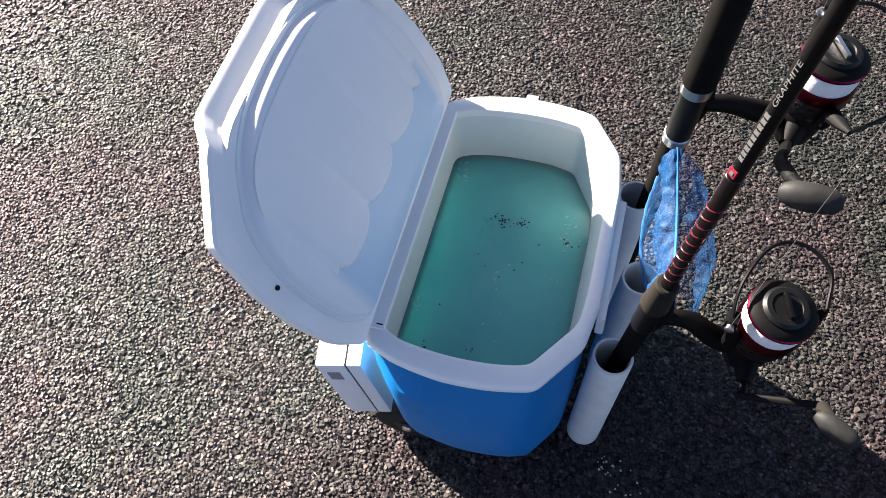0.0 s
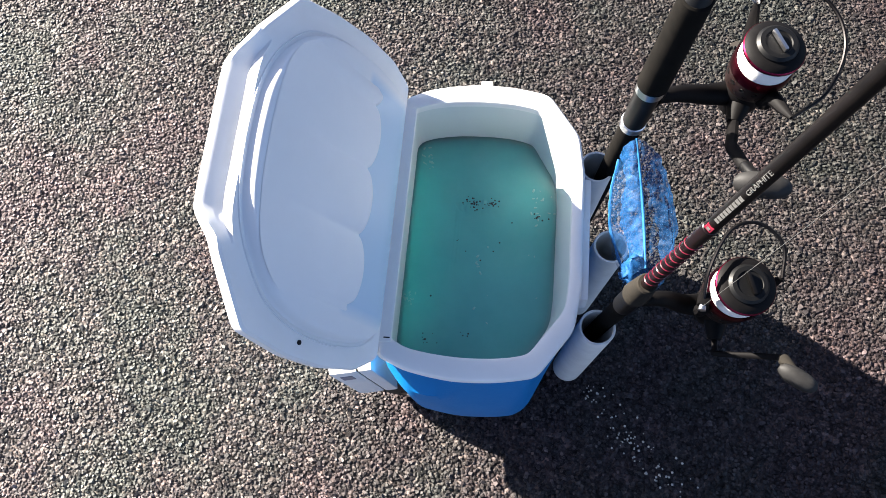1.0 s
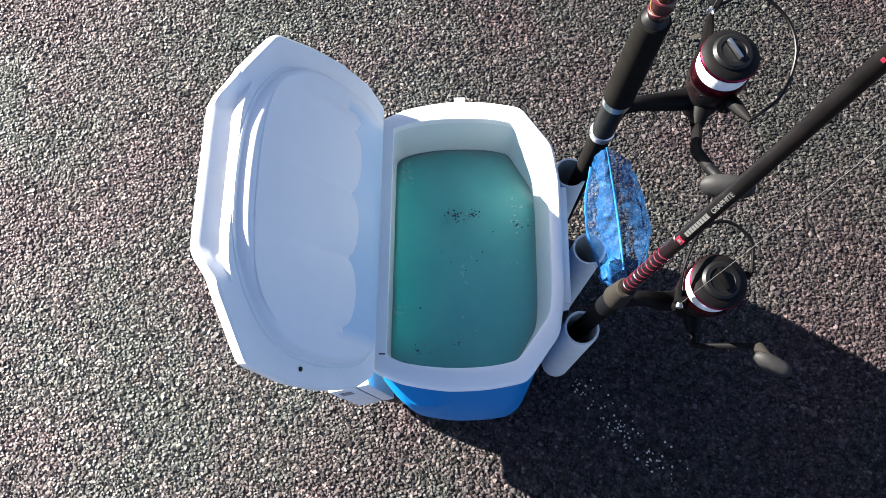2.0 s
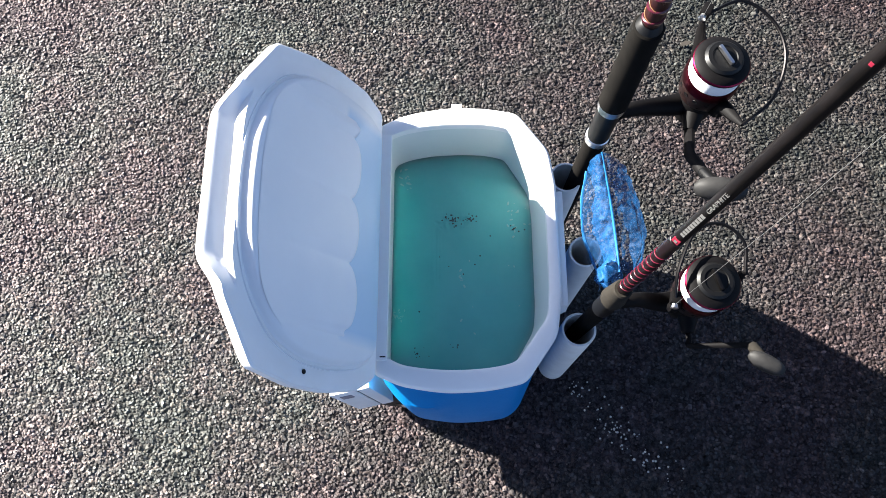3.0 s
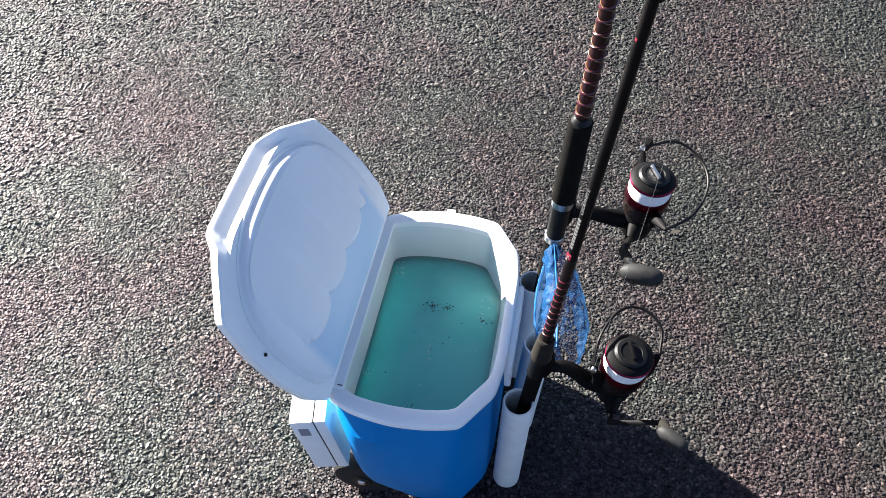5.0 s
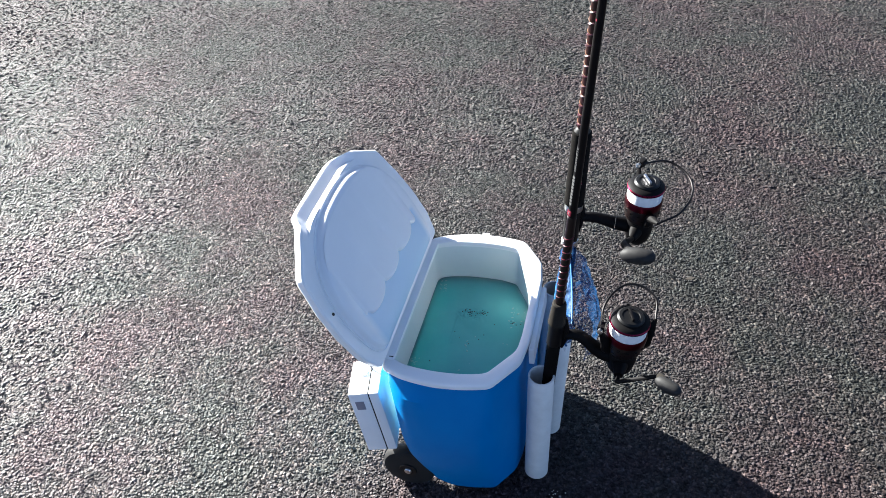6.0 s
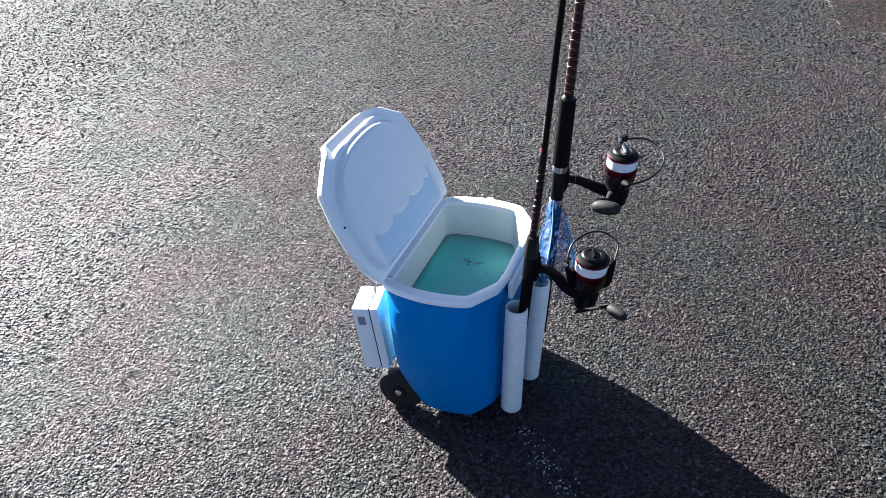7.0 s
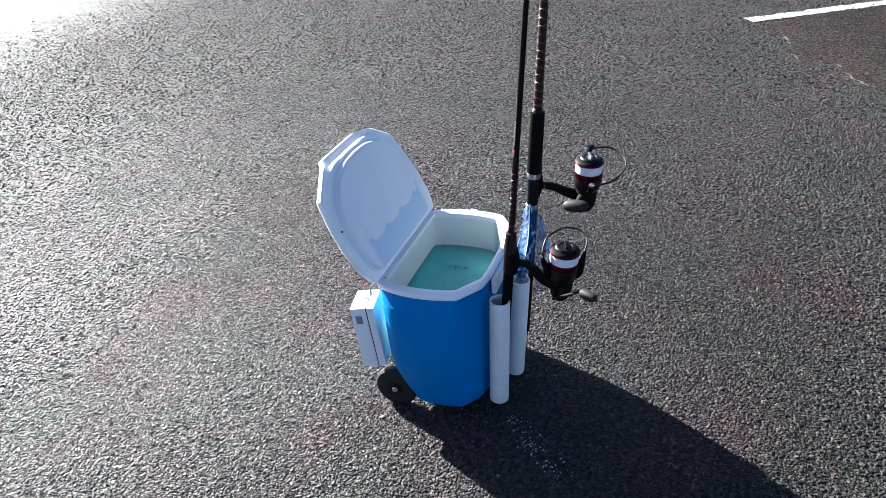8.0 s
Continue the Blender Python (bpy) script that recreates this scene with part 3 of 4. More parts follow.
def build_cooler():
    cooler = thing("wheeled_cooler", (0, 0, 0), "blue and white wheeled plastic cooler, lid open, full of water", "cooler")
    part("body", skin([body_ring(d, z) for d, z in ((0.012, 0.411), (0.006, 0.404), (0.006, 0.395), (0.007, 0.37), (0.009, 0.34), (0.010, 0.30), (0.011, 0.26), (0.012, 0.22), (0.014, 0.18), (0.016, 0.14), (0.018, 0.10), (0.020, 0.065), (0.022, 0.040), (0.025, 0.022), (0.033, 0.012), (0.047, 0.008))], False, True),
         BLUE_SHELL, cooler, "bright blue pebbled plastic shell")
    part("rim", skin([rim_ring(d, z) for d, z in ((0.010, 0.401), (0.001, 0.401), (0.0, 0.403), (0.0, 0.410), (0.002, 0.4135), (0.005, RIM_Z))] + [inner_ring(d, z) for d, z in ((-0.005, RIM_Z), (-0.001, 0.4125), (0.0, 0.407), (0.0, 0.395))]),
         WHITE_SHELL, cooler, "white plastic rim")
    part("liner", skin([liner_ring(d, z) for d, z in ((0.0, 0.400), (0.0005, 0.38), (0.001, 0.35), (0.002, 0.30), (0.003, 0.25), (0.005, 0.215), (0.015, 0.205))], False, True),
         LINER, cooler, "white moulded inner liner")
    # lift handle on the front side
    part("side_handle", block(pose(0.1505, -0.008, 0.377), 0.012, 0.190, 0.046, 0.004), WHITE_SHELL, cooler, "white plastic lift handle")
    part("rim_nub", block(pose(-0.012, 0.2385, 0.410), 0.018, 0.010, 0.008, 0.002), WHITE_SHELL, cooler)
    part("hinge_strip", block(pose(-0.1300, 0.001, 0.4125), 0.022, 0.376, 0.011, 0.003), WHITE_SHELL, cooler)
    part("hinge_mark", block(pose(-0.1255, -0.181, 0.4172), 0.009, 0.002, 0.003, 0.0008), KNOB_GREY, cooler, "small dark hinge slot")
    for y in (-0.150, 0.150):
        part("hinge", sweep([(-0.1455, y - 0.022, 0.409), (-0.1455, y + 0.022, 0.409)], 0.006, 12), WHITE_SHELL, cooler)
    for s in (-1, 1):
        m = pose(-0.132, s * 0.187, 0.047, 90)
        wheel = part("wheel", lathe([(0.030, -0.017), (0.050, -0.017), (0.059, -0.014), (0.0635, -0.007), (0.064, 0.0), (0.0635, 0.007), (0.059, 0.014), (0.050, 0.017), (0.030, 0.017)], m, 32),
                     BLACK_RUBBER, cooler, "black plastic wheel")
        part("hub", lathe([(0.020, -0.020), (0.022, -0.016), (0.022, 0.016), (0.020, 0.020)], m, 20), BLACK_PLASTIC, wheel)
        bm = bmesh.new()
        for k in range(5):
            block(m @ pose(0, 0, 0, 0, 0, 72 * k) @ pose(0.036, 0, -s * -0.016), 0.030, 0.009, 0.008, 0.002, bm)
        part("spokes", bm, BLACK_PLASTIC, wheel)
        part("axle_cap", lathe([(0.007, -0.024), (0.009, -0.022), (0.009, 0.022), (0.007, 0.024)], m, 14), STEEL, wheel, "bright steel axle end")
    part("axle", sweep([(-0.132, -0.20, 0.047), (-0.132, 0.20, 0.047)], 0.006, 10), DARK_STEEL, cooler)
    build_lid(cooler)


HINGE_X, HINGE_Z, LEAN_BACK = -0.134, 0.4185, 24.0


def lid_pose():
    """Plan of the lid: x from the hinge outwards, y along the hinge, z out of its lining."""
    a = radians(LEAN_BACK)
    out = Vector((-math.sin(a), -0.055, math.cos(a)))  # it hangs a little askew
    face = Vector((math.cos(a), 0, math.sin(a)))
    m = Matrix.Identity(4)
    along = Vector((0, 1, 0))
    for i, axis in enumerate((out, along, face)):
        m[0][i], m[1][i], m[2][i] = axis
    m.translation = (HINGE_X, 0, HINGE_Z)
    return m


LID = [(0.0, -0.213), (0.050, -0.236), (0.120, -0.243), (0.190, -0.239), (0.268, -0.222), (0.322, -0.144), (0.3265, -0.132), (0.3305, -0.120), (0.334, -0.108), (0.3362, -0.094), (0.3375, -0.072),
       (0.3375, 0.072), (0.3362, 0.094), (0.334, 0.108), (0.3305, 0.120), (0.3265, 0.132), (0.322, 0.144), (0.268, 0.222), (0.190, 0.241), (0.120, 0.250), (0.050, 0.247), (0.0, 0.226)]
PLUG = [(0.018, -0.178), (0.050, -0.198), (0.112, -0.206), (0.180, -0.202), (0.240, -0.180), (0.286, -0.125), (0.306, -0.072), (0.311, 0.0), (0.306, 0.072), (0.286, 0.125), (0.240, 0.180),
        (0.180, 0.202), (0.112, 0.206), (0.050, 0.198), (0.018, 0.178)]
GRIP = 0.014


def grip_share(p):
    """How far a point of the lid's outline takes part in the moulded grip, easing out at both ends."""
    t = min(max((0.142 - abs(p.y)) / 0.054, 0.0), 1.0) if p.x > 0.25 else 0.0
    return t * t * (3 - 2 * t)


def build_lid(cooler):
    m = lid_pose()

    def ring(d, z, r=0.009, grip=0.0, drop=0.0):
        pts = soften(inset(LID, d), r)
        return [m @ Vector((p.x, p.y, min(z, -grip * grip_share(p)) - drop * grip_share(p))) for p in pts]

    def plug(d, z, r=0.035):
        return [m @ Vector((p.x, p.y, z)) for p in soften(inset(PLUG, d), r)]

    lid = part("lid", skin([ring(*row) for row in ((0.070, -0.0015), (0.025, -0.0005), (0.0212, -0.0002, 0.004, 0.001), (0.0192, 0.0, 0.006, GRIP), (0.012, 0.0, 0.009, GRIP + 0.007), (0.003, 0.0, 0.009, GRIP + 0.0115), (0.0, -0.003, 0.009, GRIP + 0.0145),
                                                   (0.001, -0.016, 0.009, 0.0, 0.024), (0.007, -0.023, 0.009, 0.0, 0.016), (0.020, -0.031, 0.009, 0.0, 0.010), (0.045, -0.040), (0.08, -0.046))], False, True),
               WHITE_SHELL, cooler, "open white lid with a moulded grip", angle=28)
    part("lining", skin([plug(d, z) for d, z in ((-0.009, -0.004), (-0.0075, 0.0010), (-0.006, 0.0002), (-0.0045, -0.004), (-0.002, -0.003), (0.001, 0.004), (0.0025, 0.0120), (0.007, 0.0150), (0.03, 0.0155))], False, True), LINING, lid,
         "white lid lining with a bluish band", angle=60)
    # four soft pads, scalloped towards the hinge and dying away towards the grip
    rows = []
    for i in range(97):
        y = -0.168 + 0.336 * i / 96
        lobe = abs(math.cos(math.pi * (y + 0.012) / 0.098)) ** 0.35
        taper = min(1.0, (0.168 - abs(y)) / 0.016)
        start = 0.112 - 0.026 * lobe + 0.010 * (1 - taper)
        stop = 0.296 - 0.030 * (abs(y) / 0.168) ** 2.5 - 0.028 * (abs(y) / 0.168) ** 8
        row = []
        for k in range(31):
            u = (k / 30) ** 1.6
            rise = min(1.0, k / 4) * (0.0008 + (0.0022 + 0.0075 * lobe) * (1 - u) ** 1.3) * taper
            row.append(m @ Vector((start + (stop - start) * u, y, 0.0150 + rise)))
        rows.append(row)
    part("padding", skin(rows, closed=False), LID_PAD, lid, "soft scalloped padding of the lid lining", angle=70)
    part("screw_hole", lathe([(0.0032, 0.0), (0.0032, 0.0016)], m @ pose(0.172, -0.219, 0.0), 10), BLACK_PLASTIC, lid, "small dark hole")


build_cooler()


def build_water():
    """The surface, with ragged swirls where bubbles rise."""
    outline = liner_ring(0.0012, 0.302)
    n, rows = len(outline), 60
    centre = Vector((-0.02, 0.02, 0))
    springs = ((-0.041, 0.073), (-0.007, 0.076))
    bm = bmesh.new()
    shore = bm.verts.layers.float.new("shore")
    grid = []
    for k in range(1, rows + 1):
        row = []
        for p in outline:
            q = centre + (p - centre) * (k / rows)
            h = 0.0
            for sx, sy in springs:
                d = math.hypot(q.x - sx, q.y - sy)
                h += 0.0058 * math.exp(-(d / 0.013) ** 2) * noise.turbulence(Vector((q.x * 150, q.y * 260, sx * 90)), 3, False)
            h += 0.0006 * noise.noise(Vector((q.x * 30, q.y * 30, 2.0)))
            v = bm.verts.new((q.x, q.y, 0.302 + h))
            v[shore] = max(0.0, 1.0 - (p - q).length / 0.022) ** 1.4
            row.append(v)
        grid.append(row)
    hub = bm.verts.new((centre.x, centre.y, 0.302))
    for i in range(n):
        bm.faces.new((hub, grid[0][i], grid[0][(i + 1) % n]))
    for a, b in zip(grid, grid[1:]):
        for i in range(n):
            bm.faces.new((a[i], b[i], b[(i + 1) % n], a[(i + 1) % n]))
    # the body of the water under the surface
    deep = [bm.verts.new((p.x, p.y, 0.18)) for p in outline]
    for i in range(n):
        bm.faces.new((grid[-1][i], deep[i], deep[(i + 1) % n], grid[-1][(i + 1) % n]))
    bm.faces.new(list(reversed(deep)))
    single("water", bm, WATER, (0, 0, 0.302), "murky green water in the open cooler", "water", kind="stuff", angle=180, place=afloat)


build_water()


# ---- rod holders, pump box ----
def build_pipe(top, bottom, label):
    m = axis_pose(bottom, top)
    length = (Vector(top) - Vector(bottom)).length
    bm = lathe([(0.0235, 0.0), (0.0265, 0.0), (0.0273, 0.002), (0.0273, length - 0.002), (0.0265, length), (0.0235, length)], m, 36, caps=(False, False))
    own = lathe([(0.0235, length), (0.0235, 0.0)], m, 36, caps=(False, False), bm=bm)
    bmesh.ops.remove_doubles(own, verts=own.verts, dist=1e-5)
    return single("rod_holder_pipe", own, PVC, bottom, label, "rod holder", "rod holders on the cooler")


build_pipe((0.169, 0.130, 0.357), (0.143, 0.131, 0.012), "white plastic pipe holding a fishing rod beside the cooler")
build_pipe((0.195, 0.003, 0.340), (0.169, 0.003, 0.012), "empty white plastic pipe screwed to the cooler's side")
build_pipe((0.175, -0.131, 0.357), (0.157, -0.127, 0.012), "white plastic pipe holding a fishing rod beside the cooler")


def build_box():
    m = pose(-0.192, -0.174, 0.234, 0, -4, 11)
    box = thing("air_pump_box", (-0.192, -0.169, 0.139), "white plastic air pump box hung on the cooler", "air pump")
    part("case", block(m @ pose(-0.012, 0, 0), 0.044, 0.094, 0.199, 0.006), BOX_WHITE, box)
    part("cover", block(m @ pose(0.0225, 0, 0), 0.022, 0.094, 0.199, 0.005), BOX_WHITE, box)
    part("seam", block(m @ pose(0.0108, 0, 0), 0.003, 0.090, 0.195), BLACK_PLASTIC, box, "dark seam between the halves", smooth=False)
    part("label_patch", block(m @ pose(-0.013, -0.0474, 0.062), 0.019, 0.0012, 0.026, 0.0003), GREY_PRINT, box, "small grey label", smooth=False)
    part("switch", block(m @ pose(-0.002, 0.010, 0.101), 0.012, 0.016, 0.008, 0.002), BOX_WHITE, box)
    part("air_hose", sweep(smooth_path([m @ Vector((0.012, 0.02, 0.099)), m @ Vector((0.014, 0.022, 0.116)), m @ Vector((0.03, 0.03, 0.13)), Vector((-0.146, -0.140, 0.375))]), 0.0028, 8), CLEAR_LINE, box, "thin clear air hose")


build_box()


# ---- rods and reels ----
def rod_point(a, b, z):
    a, b = Vector(a), Vector(b)
    return a + (b - a) * ((z - a.z) / (b.z - a.z))


def rod_body(rod, a, b, spans):
    """Turned pieces along the rod's axis: name, z from, z to, radius from, radius to, material, label."""
    for name, z0, z1, r0, r1, material, label in spans:
        p, q = rod_point(a, b, z0), rod_point(a, b, z1)
        m, length = axis_pose(p, q), (q - p).length
        e = min(0.002, length * 0.2)
        part(name, lathe([(max(r0 - e, 0.001), 0), (r0, e), (r1, length - e), (max(r1 - e, 0.001), length)], m, 20), material, rod, label)


def rod_wrap(rod, a, b, z0, z1, r0, r1, turns, material, label, wide=0.0011, hand=1):
    p, q = rod_point(a, b, z0), rod_point(a, b, z1)
    m, length = axis_pose(p, q), (q - p).length
    n = int(turns * 14)
    path = [m @ Vector((math.cos(hand * 2 * math.pi * turns * k / n) * (r0 + (r1 - r0) * k / n), math.sin(hand * 2 * math.pi * turns * k / n) * (r0 + (r1 - r0) * k / n), length * k / n)) for k in range(n + 1)]
    part("thread_wrap", sweep(path, wide, 6), material, rod, label)


def rod_guide(rod, a, b, z, away, size, label="dark wire line guide"):
    p = rod_point(a, b, z)
    axis = (Vector(b) - Vector(a)).normalized()
    away = Vector(away)
    away = (away - axis * away.dot(axis)).normalized()
    side = axis.cross(away)
    centre = p + away * (size + 0.028)
    loop = [centre + (away * math.cos(2 * math.pi * k / 24) + side * math.sin(2 * math.pi * k / 24)) * size for k in range(25)]
    ring = part("line_guide", sweep(loop, 0.0022, 8), DARK_STEEL, rod, label)
    bm = bmesh.new()
    for s in (-1, 1):
        sweep(smooth_path([p + axis * 0.035 + side * s * 0.004 + away * 0.006, p + axis * 0.02 + side * s * size * 0.8 + away * 0.02, centre + side * s * size], 5), 0.0016, 6, bm)
    sweep(smooth_path([p - axis * 0.03 + away * 0.006, p - axis * 0.012 + away * 0.018, centre - away * size], 5), 0.0018, 6, bm)
    part("guide_foot", bm, DARK_STEEL, ring)
    return centre


def reel_pose(foot, spool, tip):
    """Origin at the reel's foot on the rod; z along the rod to its tip, x towards the spool's axis."""
    foot, spool, tip = Vector(foot), Vector(spool), Vector(tip)
    z = (tip - foot).normalized()
    x = spool - foot
    x = (x - z * x.dot(z)).normalized()
    y = z.cross(x)
    m = Matrix.Identity(4)
    for i, axis in enumerate((x, y, z)):
        m[0][i], m[1][i], m[2][i] = axis
    m.translation = foot
    return m


def build_reel(m, reach, top, label, bail, crank, knob, roller, thick, grip_metal):
    """reach: from the rod to the spool's axis; top: height of the spool's cap over the foot; the rest are plan points."""
    base = m @ Vector((reach, 0, top - 0.16))
    reel = thing("fishing_reel", base, label, "fishing reel", "reels on the rods")
    s = m @ pose(reach, 0, top)
    foot = [m @ Vector((0.016, 0, -0.040)), m @ Vector((0.018, 0, -0.02)), m @ Vector((0.019, 0, 0.0)), m @ Vector((0.018, 0, 0.025)), m @ Vector((0.016, 0, 0.045))]
    part("foot", sweep(foot, [0.003, 0.006, 0.008, 0.006, 0.003], 12), REEL_BLACK, reel)
    stem = smooth_path([m @ Vector((0.018, 0, 0.0)), m @ Vector((0.050, 0, -0.004)), m @ Vector((reach * 0.68, 0, top - 0.108)), m @ Vector((reach, 0, top - 0.118))])
    part("stem", sweep(stem, [0.0105 + 0.010 * (i / (len(stem) - 1)) ** 2 for i in range(len(stem))], 12, flat=0.75), REEL_BLACK, reel)
    body = part("gear_housing", lathe([(0.004, -0.164), (0.016, -0.160), (0.025, -0.146), (0.029, -0.122), (0.029, -0.098), (0.026, -0.092)], s, 24), REEL_BLACK, reel)
    side = s.inverted() @ Vector(crank)
    side.z = 0
    side = side.normalized()
    hub0, hub1 = s @ (side * 0.016 + Vector((0, 0, -0.115))), s @ (side * 0.050 + Vector((0, 0, -0.118)))
    part("crank_boss", sweep([hub0, hub0.lerp(hub1, 0.6), hub1], [0.017, 0.013, 0.009], 14), REEL_BLACK, body)
    rotor = part("rotor", lathe([(0.018, -0.102), (0.028, -0.096), (0.0345, -0.086), (0.0372, -0.070), (0.0376, -0.056), (0.0362, -0.050), (0.0300, -0.048)], s, 32), ROTOR_BROWN, reel, "dark red-brown ported rotor")
    for k in range(14):
        for z, shift, size in ((-0.078, 0.0, 0.0030), (-0.066, 0.5, 0.0036)):
            w = 2 * math.pi * (k + shift) / 14
            r = 0.0353 if z < -0.07 else 0.0371
            hole = s @ Vector((math.cos(w) * r, math.sin(w) * r, z))
            out = s @ Vector((math.cos(w) * (r + 0.01), math.sin(w) * (r + 0.01), z - 0.001))
            part("port", lathe([(size, -0.001), (size, 0.0007), (size * 0.6, 0.0002)], axis_pose(hole, out), 10), BLACK_PLASTIC, rotor)
    for p in (bail[0], bail[-1]):
        q = s.inverted() @ Vector(p)
        q.z = 0
        q = q.normalized()
        end = Vector(p)
        hip = s @ (q * 0.043 + Vector((0, 0, -0.062)))
        arm = smooth_path([s @ (q * 0.030 + Vector((0, 0, -0.088))), s @ (q * 0.040 + Vector((0, 0, -0.078))), hip, hip.lerp(end, 0.55), end], 4)
        part("bail_arm", sweep(arm, [0.0025 + 0.0085 * math.sin(math.pi * min(0.30 + 0.68 * k / (len(arm) - 1), 1.0)) for k in range(len(arm))], 10, flat=0.8), REEL_BLACK, rotor)
    spool = part("spool", lathe([(0.028, -0.050), (0.0365, -0.049), (0.0375, -0.047), (0.0365, -0.044), (0.033, -0.042), (0.033, -0.018), (0.036, -0.016), (0.0378, -0.013), (0.0375, -0.010), (0.034, -0.006),
                                 (0.026, -0.004), (0.024, -0.008)], s, 40), REEL_BLACK, reel, "black spool")
    part("line_winding", lathe([(0.033, -0.043), (0.0355, -0.041), (0.0362, -0.030), (0.0355, -0.018), (0.033, -0.017)], s, 40, caps=(False, False)), WHITE_LINE, spool, "white wound line")
    part("spool_lip", lathe([(0.0366, -0.0165), (0.0386, -0.0145), (0.0386, -0.0115), (0.0370, -0.0095)], s, 40, caps=(False, False)), RED_METAL, spool, "red anodised lip")
    part("spool_edge", lathe([(0.0362, -0.0580), (0.0386, -0.0560), (0.0390, -0.0450), (0.0366, -0.0400)], s, 40, caps=(False, False)), DEEP_RED, spool, "red anodised lip")
    knob_top = part("drag_knob", lathe([(0.027, -0.008), (0.026, -0.002), (0.0225, 0.0015), (0.017, 0.002), (0.016, 0.0005)], s, 28), BLACK_PLASTIC, spool, "black drag knob")
    part("drag_grip", block(s @ pose(0, 0, 0.0050, 0, 0, 100), 0.031, 0.0050, 0.007, 0.002), grip_metal, spool, "raised grip bar")
    part("roller_block", block(axis_pose(roller, Vector(roller) + side) @ pose(0, 0, -0.010), 0.014, 0.016, 0.018, 0.004), REEL_BLACK, reel)
    part("bail_wire", sweep(smooth_path(bail, 8), 0.0024, 8), DARK_STEEL, reel, "thin wire bail")
    part("line_roller", lathe([(0.003, -0.006), (0.0055, -0.005), (0.0042, 0.0), (0.0055, 0.005), (0.003, 0.006)], axis_pose(roller, Vector(roller) + side), 12), STEEL, reel, "bright steel roller")
    arm = part("crank", sweep(smooth_path([hub1, hub1.lerp(Vector(crank), 0.6), Vector(crank), Vector(crank).lerp(Vector(knob[0]), 0.5), Vector(knob[0])], 5), thick, 10, flat=0.75), REEL_BLACK, reel, "dark metal crank arm")
    a, b = Vector(knob[0]), Vector(knob[1])
    ax = axis_pose(a, b)
    part("knob_stem", lathe([(0.006, -0.002), (0.008, 0.002), (0.0075, 0.018), (0.010, 0.026)], ax, 16), TAN_GRIP if len(knob) > 3 else BLACK_PLASTIC, arm)
    across = Vector(knob[2]).normalized()
    mid = b
    big = 1.25 if thick > 0.006 else 0.95
    grip = [mid + across * (0.027 * big * t) for t in (-1, -0.85, -0.5, 0, 0.5, 0.85, 1)]
    part("knob", sweep(grip, [r * big for r in (0.004, 0.009, 0.0125, 0.0135, 0.0125, 0.009, 0.004)], 16, flat=0.8), KNOB_GREY, arm, "dark grey handle knob")
    return reel


R1A, R1B = (0.190, 0.131, 0.36), (0.2240, 0.1225, 0.787)
R2A, R2B = (0.191, -0.116, 0.36), (0.2340, -0.1300, 0.784)


def build_rod_one():
    a, b = R1A, R1B
    rod = thing("fishing_rod", rod_point(a, b, 0.06), "black fishing rod with a foam grip and red-gold thread wraps", "fishing rod", "rods in the holders")
    rod_body(rod, a, b, [
        ("butt", 0.06, 0.505, 0.0150, 0.0165, FOAM_GRIP, ""),
        ("lower_ring", 0.498, 0.514, 0.0180, 0.0180, STEEL, "bright metal ring"),
        ("reel_seat", 0.508, 0.600, 0.0165, 0.0172, BLACK_PLASTIC, ""),
        ("upper_ring", 0.594, 0.612, 0.0190, 0.0190, STEEL, "bright metal ring"),
        ("foregrip", 0.610, 0.787, 0.0205, 0.0188, FOAM_GRIP, "black foam foregrip"),
        ("grip_collar", 0.785, 0.795, 0.0160, 0.0125, BLACK_PLASTIC, ""),
        ("blank", 0.780, 2.05, 0.0108, 0.0050, BLANK, "black tapered blank"),
        ("wrap_sleeve", 0.796, 1.16, 0.0113, 0.0094, WRAP_BASE, "dark red-brown varnished sleeve"),
    ])
    rod_wrap(rod, a, b, 0.796, 1.16, 0.0112, 0.0096, 18, RED_WRAP, "red thread wrap", 0.0019)
    rod_wrap(rod, a, b, 0.796, 1.16, 0.0120, 0.0104, 18, GOLD_WRAP, "gold thread wrap", 0.0006)
    rod_wrap(rod, a, b, 0.796, 1.16, 0.0120, 0.0104, 18, GOLD_WRAP, "gold thread wrap", 0.0006, -1)
    g = rod_guide(rod, a, b, 1.60, (1, 0.15, 0), 0.024)
    tip = rod_point(a, b, 0.76)
    m = reel_pose(rod_point(a, b, 0.572), (0.357, 0.168, 0.654), tip)
    roller = (0.334, 0.236, 0.640)
    build_reel(m, 0.146, 0.085, "black and red spinning reel with white line, bail swung open", [
        roller, (0.390, 0.261, 0.636), (0.433, 0.233, 0.624), (0.445, 0.1835, 0.614), (0.423, 0.127, 0.603), (0.380, 0.092, 0.598)],
        (0.318, 0.070, 0.558), [(0.330, 0.040, 0.566), (0.346, 0.006, 0.582), (0.9, -0.15, 0.1)], roller, 0.0082, STEEL)
    fishing_line("fishing_line", roller, g)


